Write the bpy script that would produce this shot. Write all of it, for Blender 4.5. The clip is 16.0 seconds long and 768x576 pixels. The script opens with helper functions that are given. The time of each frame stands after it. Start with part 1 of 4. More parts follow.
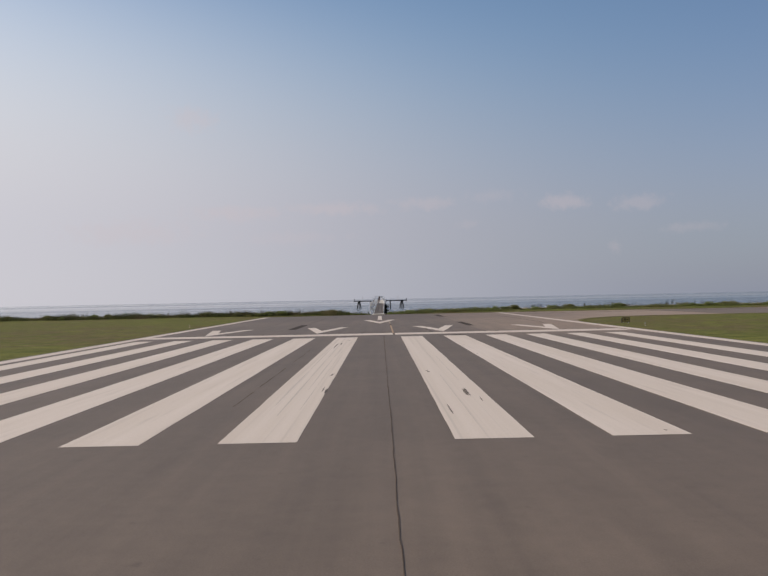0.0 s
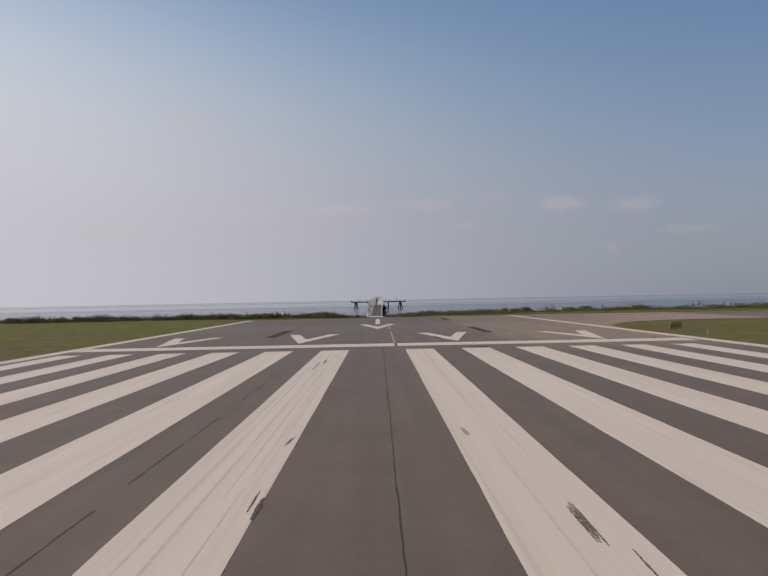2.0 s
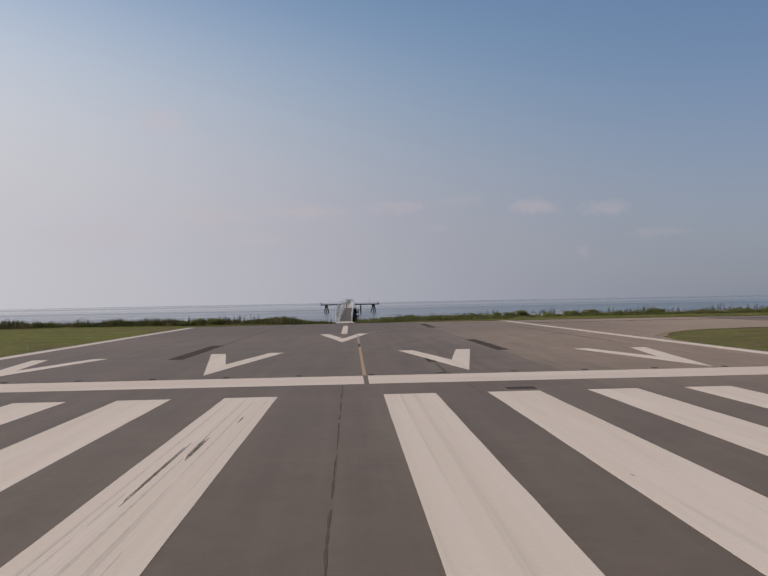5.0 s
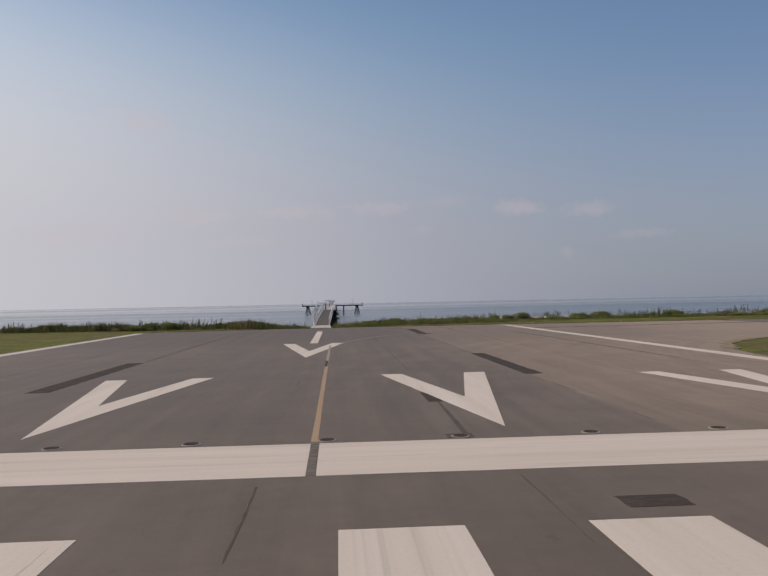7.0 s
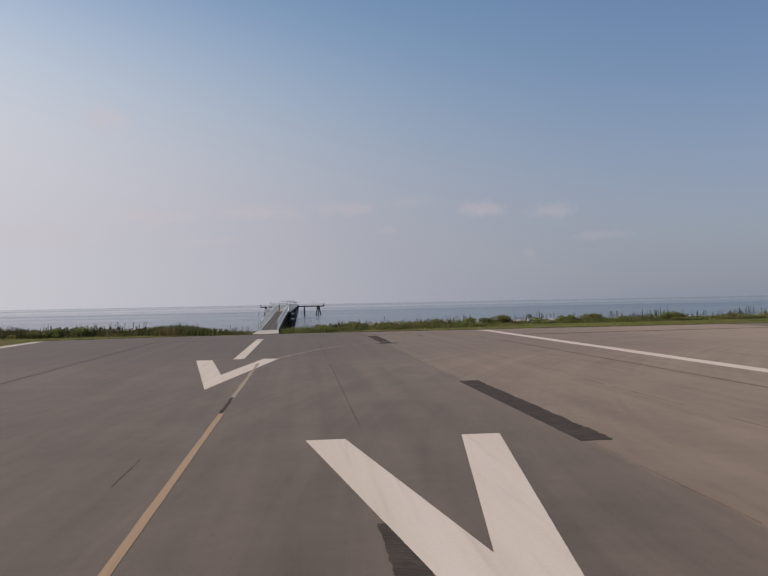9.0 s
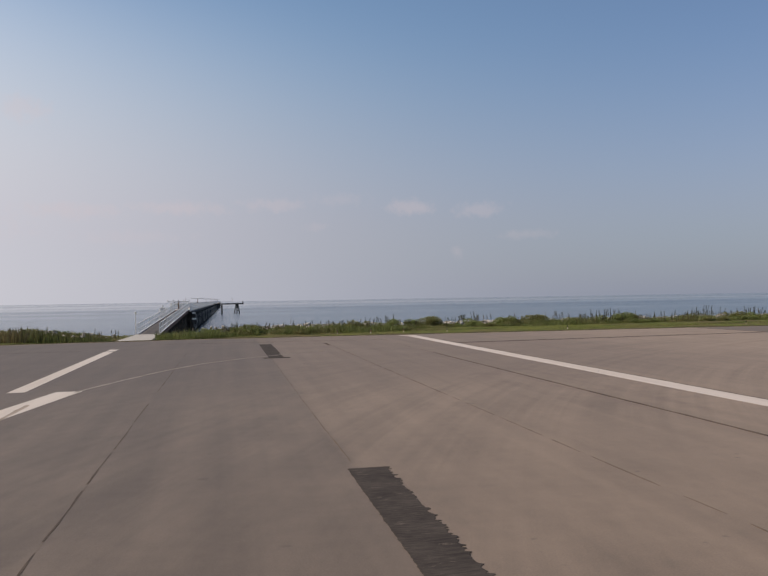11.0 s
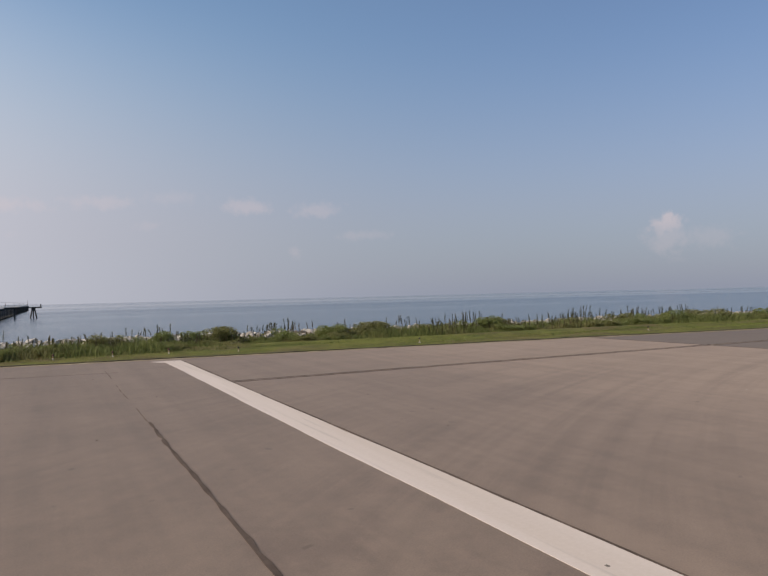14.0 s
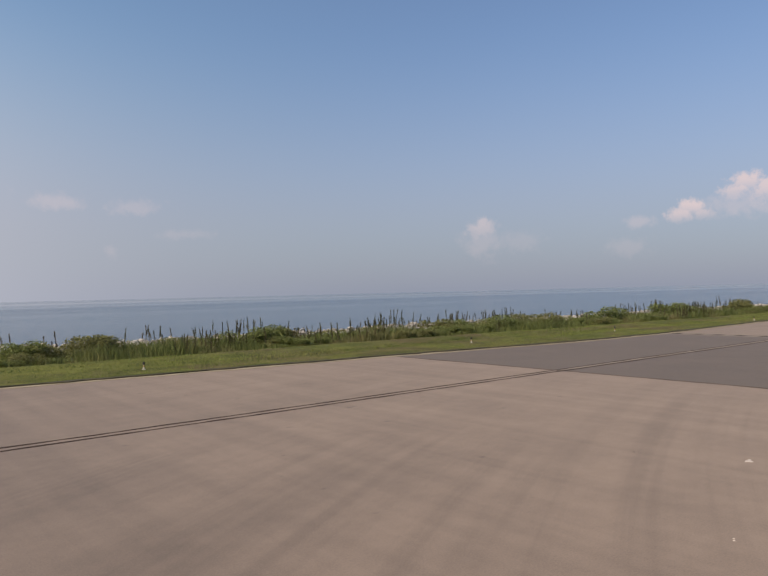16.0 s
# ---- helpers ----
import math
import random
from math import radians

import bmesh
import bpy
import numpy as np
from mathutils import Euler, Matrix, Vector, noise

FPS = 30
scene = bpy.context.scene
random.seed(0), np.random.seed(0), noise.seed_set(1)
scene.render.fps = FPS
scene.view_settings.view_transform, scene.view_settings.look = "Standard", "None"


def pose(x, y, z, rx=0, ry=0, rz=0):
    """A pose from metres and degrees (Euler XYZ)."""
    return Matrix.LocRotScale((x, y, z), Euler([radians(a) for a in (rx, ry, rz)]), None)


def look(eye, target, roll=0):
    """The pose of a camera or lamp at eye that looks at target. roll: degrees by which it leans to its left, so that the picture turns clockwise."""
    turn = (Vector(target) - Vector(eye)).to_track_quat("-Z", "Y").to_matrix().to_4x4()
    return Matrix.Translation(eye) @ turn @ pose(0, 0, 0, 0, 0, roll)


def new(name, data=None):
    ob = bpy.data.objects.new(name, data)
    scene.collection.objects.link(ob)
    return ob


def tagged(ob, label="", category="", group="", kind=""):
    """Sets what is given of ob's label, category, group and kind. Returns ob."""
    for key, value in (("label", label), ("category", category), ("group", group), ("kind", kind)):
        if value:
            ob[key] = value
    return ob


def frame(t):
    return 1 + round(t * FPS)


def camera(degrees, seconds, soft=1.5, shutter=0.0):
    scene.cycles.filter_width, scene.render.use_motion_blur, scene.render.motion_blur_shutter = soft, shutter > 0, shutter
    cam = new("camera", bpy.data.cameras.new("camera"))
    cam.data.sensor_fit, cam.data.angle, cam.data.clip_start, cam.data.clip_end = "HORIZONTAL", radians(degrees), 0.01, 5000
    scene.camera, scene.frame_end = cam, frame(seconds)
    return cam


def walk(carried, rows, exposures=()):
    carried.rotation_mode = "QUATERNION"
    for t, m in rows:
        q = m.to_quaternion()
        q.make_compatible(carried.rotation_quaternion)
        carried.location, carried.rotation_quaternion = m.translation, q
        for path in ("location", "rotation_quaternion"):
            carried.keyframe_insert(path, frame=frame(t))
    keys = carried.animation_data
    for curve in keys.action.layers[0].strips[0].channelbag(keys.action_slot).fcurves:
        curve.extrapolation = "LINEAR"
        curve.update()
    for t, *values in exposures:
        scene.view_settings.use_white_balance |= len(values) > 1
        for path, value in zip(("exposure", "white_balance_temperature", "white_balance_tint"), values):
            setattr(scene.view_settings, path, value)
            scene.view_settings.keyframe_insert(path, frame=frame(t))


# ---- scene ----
EXPO = 0.0
cam = camera(53.15, 16.0, soft=1.5)
# seconds, x, y, z, pitch, roll, yaw of the flight deck camera as the aircraft taxies down the runway and turns off
PATH = [
    (0.0, 0.167, -17.013, 3.147, 90.765, 1.178, -0.250),
    (0.5, 0.134, -13.075, 3.147, 90.818, 1.165, -0.478),
    (1.0, 0.137, -9.517, 3.137, 90.786, 1.140, -0.484),
    (1.5, 0.138, -5.965, 3.142, 90.787, 1.123, -0.448),
    (2.0, 0.124, -2.321, 3.148, 90.833, 1.110, -0.421),
    (2.5, 0.195, 1.299, 3.124, 90.875, 1.085, -0.529),
    (3.0, 0.356, 4.979, 3.104, 90.914, 1.067, -0.733),
    (3.5, 0.485, 8.720, 3.096, 90.958, 1.070, -1.032),
    (4.0, 0.527, 12.505, 3.105, 90.979, 1.086, -1.484),
    (6.5, 1.482, 31.392, 3.100, 91.010, 1.122, -3.386),
    (7.0, 1.788, 35.125, 3.115, 91.035, 1.157, -3.563),
    (7.5, 2.033, 38.918, 3.116, 91.026, 1.177, -4.019),
    (8.0, 2.404, 42.775, 3.112, 91.049, 1.182, -4.547),
    (8.5, 2.897, 46.687, 3.110, 91.057, 1.166, -5.270),
    (11.0, 7.435, 65.610, 3.170, 90.755, 0.950, -11.562),
    (11.5, 8.529, 69.621, 3.165, 90.655, 0.940, -13.118),
    (12.0, 9.736, 73.526, 3.148, 90.580, 0.990, -14.648),
    (12.5, 11.142, 77.293, 3.123, 90.556, 1.104, -16.389),
    (13.0, 12.893, 80.967, 3.104, 90.576, 1.261, -18.380),
    (13.5, 14.750, 84.547, 3.102, 90.578, 1.357, -20.797),
    (14.0, 16.735, 88.000, 3.102, 90.549, 1.419, -23.609),
    (14.5, 18.843, 91.284, 3.104, 90.500, 1.460, -26.780),
    (15.0, 21.292, 94.384, 3.093, 90.422, 1.472, -30.064),
    (15.5, 24.202, 97.295, 3.072, 90.374, 1.447, -33.360),
    (16.0, 27.238, 99.978, 3.045, 90.310, 1.411, -36.598),
]
walk(cam, [(t, pose(x, y, z, rx, ry, rz)) for t, x, y, z, rx, ry, rz in PATH], exposures=[(t, EXPO + e, 6550, 12) for t, e in ((0.0, -0.13), (0.5, -0.14), (1.4, -0.22), (3.0, -0.26), (6.5, -0.22), (8.5, -0.17), (11.0, -0.05), (13.0, -0.03), (14.0, 0.04), (16.0, 0.10))])

# ---- light ----
SUN_AZ, SUN_EL = radians(-88), radians(36)


def ramp(nt, fac, stops):
    n = nt.nodes.new("ShaderNodeValToRGB")
    e = n.color_ramp.elements
    while len(e) < len(stops):
        e.new(0.5)
    for el, (p, c) in zip(e, stops):
        el.position, el.color = p, (*c, 1) if len(c) == 3 else (c[0], c[0], c[0], 1)
    nt.links.new(fac, n.inputs[0])
    return n.outputs[0]


def mixc(nt, fac, a, b, blend="MIX"):
    n = nt.nodes.new("ShaderNodeMix")
    n.data_type, n.blend_type = "RGBA", blend
    for i, v in ((0, fac), (6, a), (7, b)):
        if isinstance(v, (int, float)):
            n.inputs[i].default_value = v
        elif isinstance(v, tuple):
            n.inputs[i].default_value = (*v, 1)
        else:
            nt.links.new(v, n.inputs[i])
    return n.outputs[2]


def math_(nt, op, a, b=0.0, c=None):
    n = nt.nodes.new("ShaderNodeMath")
    n.operation = op
    for i, v in enumerate((a, b) if c is None else (a, b, c)):
        if isinstance(v, (int, float)):
            n.inputs[i].default_value = v
        else:
            nt.links.new(v, n.inputs[i])
    return n.outputs[0]


def vmath(nt, op, a, b=None):
    n = nt.nodes.new("ShaderNodeVectorMath")
    n.operation = op
    for i, v in enumerate((a, b)):
        if v is None:
            continue
        if isinstance(v, tuple):
            n.inputs[i].default_value = v
        else:
            nt.links.new(v, n.inputs[i])
    return n.outputs["Value"] if op in ("LENGTH", "DISTANCE", "DOT_PRODUCT") else n.outputs["Vector"]


def maprange(nt, v, a, b, c, d, smooth=True):
    n = nt.nodes.new("ShaderNodeMapRange")
    n.interpolation_type = "SMOOTHSTEP" if smooth else "LINEAR"
    nt.links.new(v, n.inputs[0])
    for i, x in enumerate((a, b, c, d)):
        n.inputs[i + 1].default_value = x
    return n.outputs[0]


def noise_(nt, vec, scale, detail=3.0, rough=0.55):
    n = nt.nodes.new("ShaderNodeTexNoise")
    n.inputs["Scale"].default_value, n.inputs["Detail"].default_value, n.inputs["Roughness"].default_value = scale, detail, rough
    nt.links.new(vec, n.inputs["Vector"])
    return n.outputs["Fac"]


world = bpy.data.worlds.new("sky")
scene.world = world
world.use_nodes = True
wt = world.node_tree
sky = wt.nodes.new("ShaderNodeTexSky")
sky.sky_type, sky.sun_disc, sky.sun_elevation, sky.sun_rotation = "NISHITA", False, SUN_EL, SUN_AZ
sky.altitude, sky.air_density, sky.dust_density, sky.ozone_density = 150, 1.0, 0.6, 1.9
direction = wt.nodes.new("ShaderNodeTexCoord").outputs["Generated"]
split = wt.nodes.new("ShaderNodeSeparateXYZ")
wt.links.new(direction, split.inputs[0])
up = split.outputs[2]
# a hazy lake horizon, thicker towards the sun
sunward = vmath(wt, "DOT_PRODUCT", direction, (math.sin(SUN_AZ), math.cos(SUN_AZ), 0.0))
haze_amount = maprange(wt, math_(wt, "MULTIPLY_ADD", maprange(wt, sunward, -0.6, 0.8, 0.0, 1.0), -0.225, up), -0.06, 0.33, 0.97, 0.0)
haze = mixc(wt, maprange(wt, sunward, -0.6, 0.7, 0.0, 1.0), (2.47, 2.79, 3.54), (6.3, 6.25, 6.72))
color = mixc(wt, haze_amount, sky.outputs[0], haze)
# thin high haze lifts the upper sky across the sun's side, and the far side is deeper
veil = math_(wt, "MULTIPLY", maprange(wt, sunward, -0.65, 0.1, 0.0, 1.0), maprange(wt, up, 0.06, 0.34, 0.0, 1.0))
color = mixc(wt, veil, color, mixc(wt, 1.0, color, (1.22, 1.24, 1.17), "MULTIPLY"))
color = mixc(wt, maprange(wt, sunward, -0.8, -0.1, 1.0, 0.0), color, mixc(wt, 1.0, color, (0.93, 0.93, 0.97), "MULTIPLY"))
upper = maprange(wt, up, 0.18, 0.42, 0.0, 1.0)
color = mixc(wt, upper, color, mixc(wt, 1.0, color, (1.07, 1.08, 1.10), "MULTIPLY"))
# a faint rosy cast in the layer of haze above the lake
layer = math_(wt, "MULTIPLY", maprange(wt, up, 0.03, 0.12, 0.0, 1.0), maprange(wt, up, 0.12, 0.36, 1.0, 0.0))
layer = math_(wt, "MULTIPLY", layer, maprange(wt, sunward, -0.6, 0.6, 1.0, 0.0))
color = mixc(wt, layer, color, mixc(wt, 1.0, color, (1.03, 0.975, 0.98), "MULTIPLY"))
# low fair-weather clouds: azimuth, elevation, half width, half height (degrees), density
CLOUDS = [(13.6, 6.75, 1.8, 0.6, 0.29), (3.6, 7.0, 2.4, 0.5, 0.22), (-3.4, 6.7, 3.6, 0.5, 0.27), (-10.6, 6.4, 3.6, 0.55, 0.25), (-6.5, 4.6, 4.0, 0.5, 0.12), (-18.0, 5.0, 4.5, 0.9, 0.2), (18.6, 6.45, 1.9, 0.6, 0.22), (8.3, 7.4, 2.0, 0.5, 0.12),
          (17.1, 3.3, 0.45, 0.45, 0.16), (6.6, 5.4, 0.9, 0.35, 0.12), (-13.6, 13.1, 1.8, 0.9, 0.28), (22.0, 4.5, 2.4, 0.4, 0.14), (44.0, 3.5, 1.5, 1.3, 0.2), (46.6, 3.5, 2.0, 0.8, 0.13), (55.2, 4.55, 1.1, 0.5, 0.3), (54.4, 2.8, 1.7, 0.7, 0.15), (61.5, 5.3, 3.0, 0.8, 0.3)]
# heaped clouds with crisp tops and flat hazy bases
HEAPS = [(43.4, 4.35, 0.75, 0.6, 0.34), (44.2, 4.6, 0.75, 0.75, 0.42), (57.7, 4.85, 1.0, 0.55, 0.72), (58.5, 5.35, 0.9, 0.65, 0.85), (59.3, 4.85, 0.7, 0.4, 0.5), (61.3, 6.3, 1.1, 0.6, 0.75), (62.2, 6.8, 1.2, 0.7, 0.85), (63.6, 6.2, 1.6, 0.9, 0.8), (68.5, 6.2, 3.0, 1.4, 0.75)]
fluff = noise_(wt, direction, 70.0, 5.0, 0.62)
curl = noise_(wt, direction, 95.0, 5.0, 0.6)
total, heaped = None, None
for rank, (az, el, hw, hh, dens) in enumerate(CLOUDS + HEAPS):
    a, e = radians(az), radians(el)
    centre = (math.sin(a) * math.cos(e), math.cos(a) * math.cos(e), math.sin(e))
    off = vmath(wt, "SUBTRACT", direction, centre)
    off = vmath(wt, "MULTIPLY", off, (1 / radians(hw), 1 / radians(hw), 1 / radians(hh)))
    if rank < len(CLOUDS):
        far = math_(wt, "ADD", vmath(wt, "LENGTH", off), math_(wt, "MULTIPLY_ADD", fluff, -2.4, 1.2))
        m = maprange(wt, far, 0.1, 1.35, dens, 0.0)
        total = m if total is None else math_(wt, "MAXIMUM", total, m)
    else:
        far = math_(wt, "ADD", vmath(wt, "LENGTH", off), math_(wt, "MULTIPLY_ADD", curl, -2.2, 1.1))
        m = math_(wt, "MULTIPLY", maprange(wt, far, 0.36, 1.25, dens, 0.0), maprange(wt, math_(wt, "SUBTRACT", up, math.sin(e)), -1.0 * radians(hh), 0.5 * radians(hh), 0.35, 1.0))
        heaped = m if heaped is None else math_(wt, "MAXIMUM", heaped, m)
color = mixc(wt, total, color, (6.1, 5.2, 5.3))
color = mixc(wt, heaped, color, (6.5, 5.4, 5.35))
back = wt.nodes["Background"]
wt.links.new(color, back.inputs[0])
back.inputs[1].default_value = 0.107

sun_lamp = bpy.data.lights.new("sun", "SUN")
sun_lamp.energy, sun_lamp.angle, sun_lamp.color = 3.98, radians(0.6), (1.0, 0.85, 0.69)
sun = new("sun", sun_lamp)
sun.matrix_world = look((math.sin(SUN_AZ) * math.cos(SUN_EL) * 200, math.cos(SUN_AZ) * math.cos(SUN_EL) * 200, math.sin(SUN_EL) * 200), (0, 0, 0))


# ---- materials ----
def material(name, rough=0.8, metal=0.0, spec=0.4):
    m = bpy.data.materials.new(name)
    m.use_nodes = True
    nt = m.node_tree
    b = nt.nodes["Principled BSDF"]
    b.inputs["Roughness"].default_value, b.inputs["Metallic"].default_value, b.inputs["Specular IOR Level"].default_value = rough, metal, spec
    return m, nt, b, nt.nodes.new("ShaderNodeTexCoord").outputs["Object"]


def bump(nt, b, height, strength, distance):
    n = nt.nodes.new("ShaderNodeBump")
    n.inputs["Strength"].default_value, n.inputs["Distance"].default_value = strength, distance
    nt.links.new(height, n.inputs["Height"])
    nt.links.new(n.outputs[0], b.inputs["Normal"])


def mottled(name, dark, light, scale=3.0, rough=0.8, metal=0.0, fine=40.0, strength=0.2, distance=0.01, spec=0.25, vary=0.0):
    """Two-scale mottling between two colours, with fine relief; vary adds a tint for each object."""
    m, nt, b, pos = material(name, rough, metal, spec)
    big, small = noise_(nt, pos, scale, 4.0), noise_(nt, pos, fine, 2.0)
    f = math_(nt, "ADD", math_(nt, "MULTIPLY", big, 0.7), math_(nt, "MULTIPLY", small, 0.3))
    c = ramp(nt, f, [(0.33, dark), (0.67, light)])
    if vary:
        r = nt.nodes.new("ShaderNodeObjectInfo").outputs["Random"]
        c = mixc(nt, 1.0, c, ramp(nt, r, [(0.0, (1 - vary,)), (1.0, (1 + vary,))]), "MULTIPLY")
    nt.links.new(c, b.inputs["Base Color"])
    bump(nt, b, small, strength, distance)
    return m


def stretched(nt, pos, sx, sy, sz=1.0):
    return vmath(nt, "MULTIPLY", pos, (sx, sy, sz))


def asphalt(name, dark, light, warm=None, tracks=1.0):
    """Aged asphalt: aggregate grain, wheel tracks along the runway, stains, and the browner lanes of the turning pad."""
    m, nt, b, pos = material(name, 0.74, 0.0, 0.5)
    grain = noise_(nt, pos, 38.0, 3.0, 0.7)
    patchy = noise_(nt, pos, 0.35, 4.0)
    streak = noise_(nt, stretched(nt, pos, 1.0, 0.03), 1.3, 4.0, 0.6)
    blotch = noise_(nt, pos, 2.3, 4.0, 0.7)
    f = math_(nt, "ADD", math_(nt, "MULTIPLY", patchy, 0.34), math_(nt, "MULTIPLY", streak, 0.47 * tracks))
    f = math_(nt, "ADD", f, math_(nt, "MULTIPLY", blotch, 0.28))
    f = math_(nt, "ADD", f, math_(nt, "MULTIPLY", grain, 0.62))
    f = math_(nt, "SUBTRACT", f, 0.215 + 0.06 * tracks + 0.03)
    c = ramp(nt, f, [(0.32, dark), (0.72, light)])
    sep = nt.nodes.new("ShaderNodeSeparateXYZ")
    nt.links.new(pos, sep.inputs[0])
    if warm:
        # paving lanes of slightly different age
        lane = nt.nodes.new("ShaderNodeTexWhiteNoise")
        lane.noise_dimensions = "1D"
        nt.links.new(math_(nt, "FLOOR", math_(nt, "MULTIPLY", math_(nt, "SUBTRACT", sep.outputs[0], 0.34), 0.2146)), lane.inputs["W"])
        c = mixc(nt, 1.0, c, ramp(nt, lane.outputs["Value"], [(0.0, (0.955, 0.955, 0.96)), (1.0, (1.045, 1.04, 1.035))]), "MULTIPLY")
        # paler far along the runway: sheen at grazing view put into the colour
        pale = maprange(nt, math_(nt, "MULTIPLY_ADD", patchy, 16.0, sep.outputs[1]), 70.0, 104.0, 0.5, 0.58)
        c = mixc(nt, 1.0, c, ramp(nt, pale, [(0.0, (0.0,)), (1.0, (2.0,))]), "MULTIPLY")
        early = maprange(nt, math_(nt, "MULTIPLY_ADD", patchy, 8.0, sep.outputs[1]), -4.0, 8.0, 0.58, 0.5)
        c = mixc(nt, 1.0, c, ramp(nt, early, [(0.0, (0.0,)), (1.0, (2.0,))]), "MULTIPLY")
        wob = math_(nt, "MULTIPLY_ADD", patchy, 3.0, sep.outputs[0])
        near = maprange(nt, sep.outputs[1], 36.0, 60.0, 0.0, 1.0)
        lane_step = maprange(nt, math_(nt, "MULTIPLY_ADD", blotch, 0.3, sep.outputs[0]), 9.75, 10.05, 0.0, 0.45)
        wf = math_(nt, "MULTIPLY", math_(nt, "MULTIPLY_ADD", maprange(nt, wob, 5.0, 16.0, 0.0, 1.0), 0.55, lane_step), near)
        c = mixc(nt, wf, c, ramp(nt, f, [(0.32, warm[0]), (0.72, warm[1])]))
        # paler towards the pad; the darker low-x side includes windscreen dimming
        bright = maprange(nt, wob, 10.0, 42.0, 0.472, 0.60)
        c = mixc(nt, 1.0, c, ramp(nt, bright, [(0.0, (0.0,)), (1.0, (2.0,))]), "MULTIPLY")
        # dimming by the windscreen painted onto the pavement between the runway and the turning pad
        screen_shade = math_(nt, "MULTIPLY", maprange(nt, math_(nt, "MULTIPLY_ADD", patchy, 10.0, sep.outputs[1]), 92.0, 106.0, 0.0, 1.0), maprange(nt, wob, 27.0, 43.0, 1.0, 0.0))
        c = mixc(nt, screen_shade, c, mixc(nt, 1.0, c, (0.80, 0.80, 0.82), "MULTIPLY"))
        # dull scrub marks beside the sealed joint near the edge line
        scrub = math_(nt, "MULTIPLY", maprange(nt, sep.outputs[0], 15.5, 18.5, 0.0, 1.0), maprange(nt, sep.outputs[0], 21.0, 24.0, 1.0, 0.0))
        scrub = math_(nt, "MULTIPLY", scrub, math_(nt, "MULTIPLY", maprange(nt, sep.outputs[1], 82.0, 88.0, 0.0, 1.0), maprange(nt, sep.outputs[1], 96.0, 102.0, 1.0, 0.0)))
        scrub = math_(nt, "MULTIPLY", scrub, maprange(nt, noise_(nt, stretched(nt, pos, 1.0, 0.6), 0.9, 4.0, 0.65), 0.48, 0.62, 0.0, 1.0))
        c = mixc(nt, scrub, c, mixc(nt, 1.0, c, (0.86, 0.85, 0.86), "MULTIPLY"))
        # scrubbed arcs where aircraft swing round on the pad
        arc_at = vmath(nt, "DISTANCE", stretched(nt, pos, 1, 1, 0), (70.0, 55.0, 0.0))
        comb = nt.nodes.new("ShaderNodeCombineXYZ")
        nt.links.new(arc_at, comb.inputs[0])
        turn = nt.nodes.new("ShaderNodeCombineXYZ")
        nt.links.new(arc_at, turn.inputs[0])
        nt.links.new(math_(nt, "MULTIPLY", math_(nt, "ADD", sep.outputs[0], sep.outputs[1]), 0.011), turn.inputs[1])
        arcs = math_(nt, "ADD", math_(nt, "MULTIPLY", noise_(nt, turn.outputs[0], 0.7, 2.0, 0.5), 0.35), math_(nt, "MULTIPLY", noise_(nt, turn.outputs[0], 2.2, 4.0, 0.6), 0.65))
        ring = math_(nt, "MULTIPLY", maprange(nt, arc_at, 45.0, 54.0, 0.0, 1.0), maprange(nt, arc_at, 66.0, 82.0, 1.0, 0.35))
        ring = math_(nt, "MULTIPLY", ring, math_(nt, "MULTIPLY", near, maprange(nt, noise_(nt, pos, 0.10, 3.0), 0.35, 0.6, 0.25, 1.0)))
        lum = math_(nt, "MULTIPLY_ADD", math_(nt, "SUBTRACT", maprange(nt, arcs, 0.36, 0.60, 0.0, 1.0), 0.60), 0.215, 1.0)
        one = math_(nt, "ADD", math_(nt, "MULTIPLY", math_(nt, "SUBTRACT", lum, 1.0), ring), 1.0)
        c = mixc(nt, 1.0, c, ramp(nt, math_(nt, "MULTIPLY", one, 0.5), [(0.0, (0.0,)), (1.0, (2.0,))]), "MULTIPLY")
    b.inputs["Sheen Weight"].default_value, b.inputs["Sheen Roughness"].default_value = 0.05, 0.4
    b.inputs["Sheen Tint"].default_value = (1.0, 0.88, 0.76, 1.0)
    spots = maprange(nt, noise_(nt, pos, 1.9, 2.0), 0.70, 0.76, 0.0, 0.35)
    c = mixc(nt, spots, c, tuple(x * 0.55 for x in dark))
    nt.links.new(c, b.inputs["Base Color"])
    bump(nt, b, grain, 0.35, 0.006)
    return m


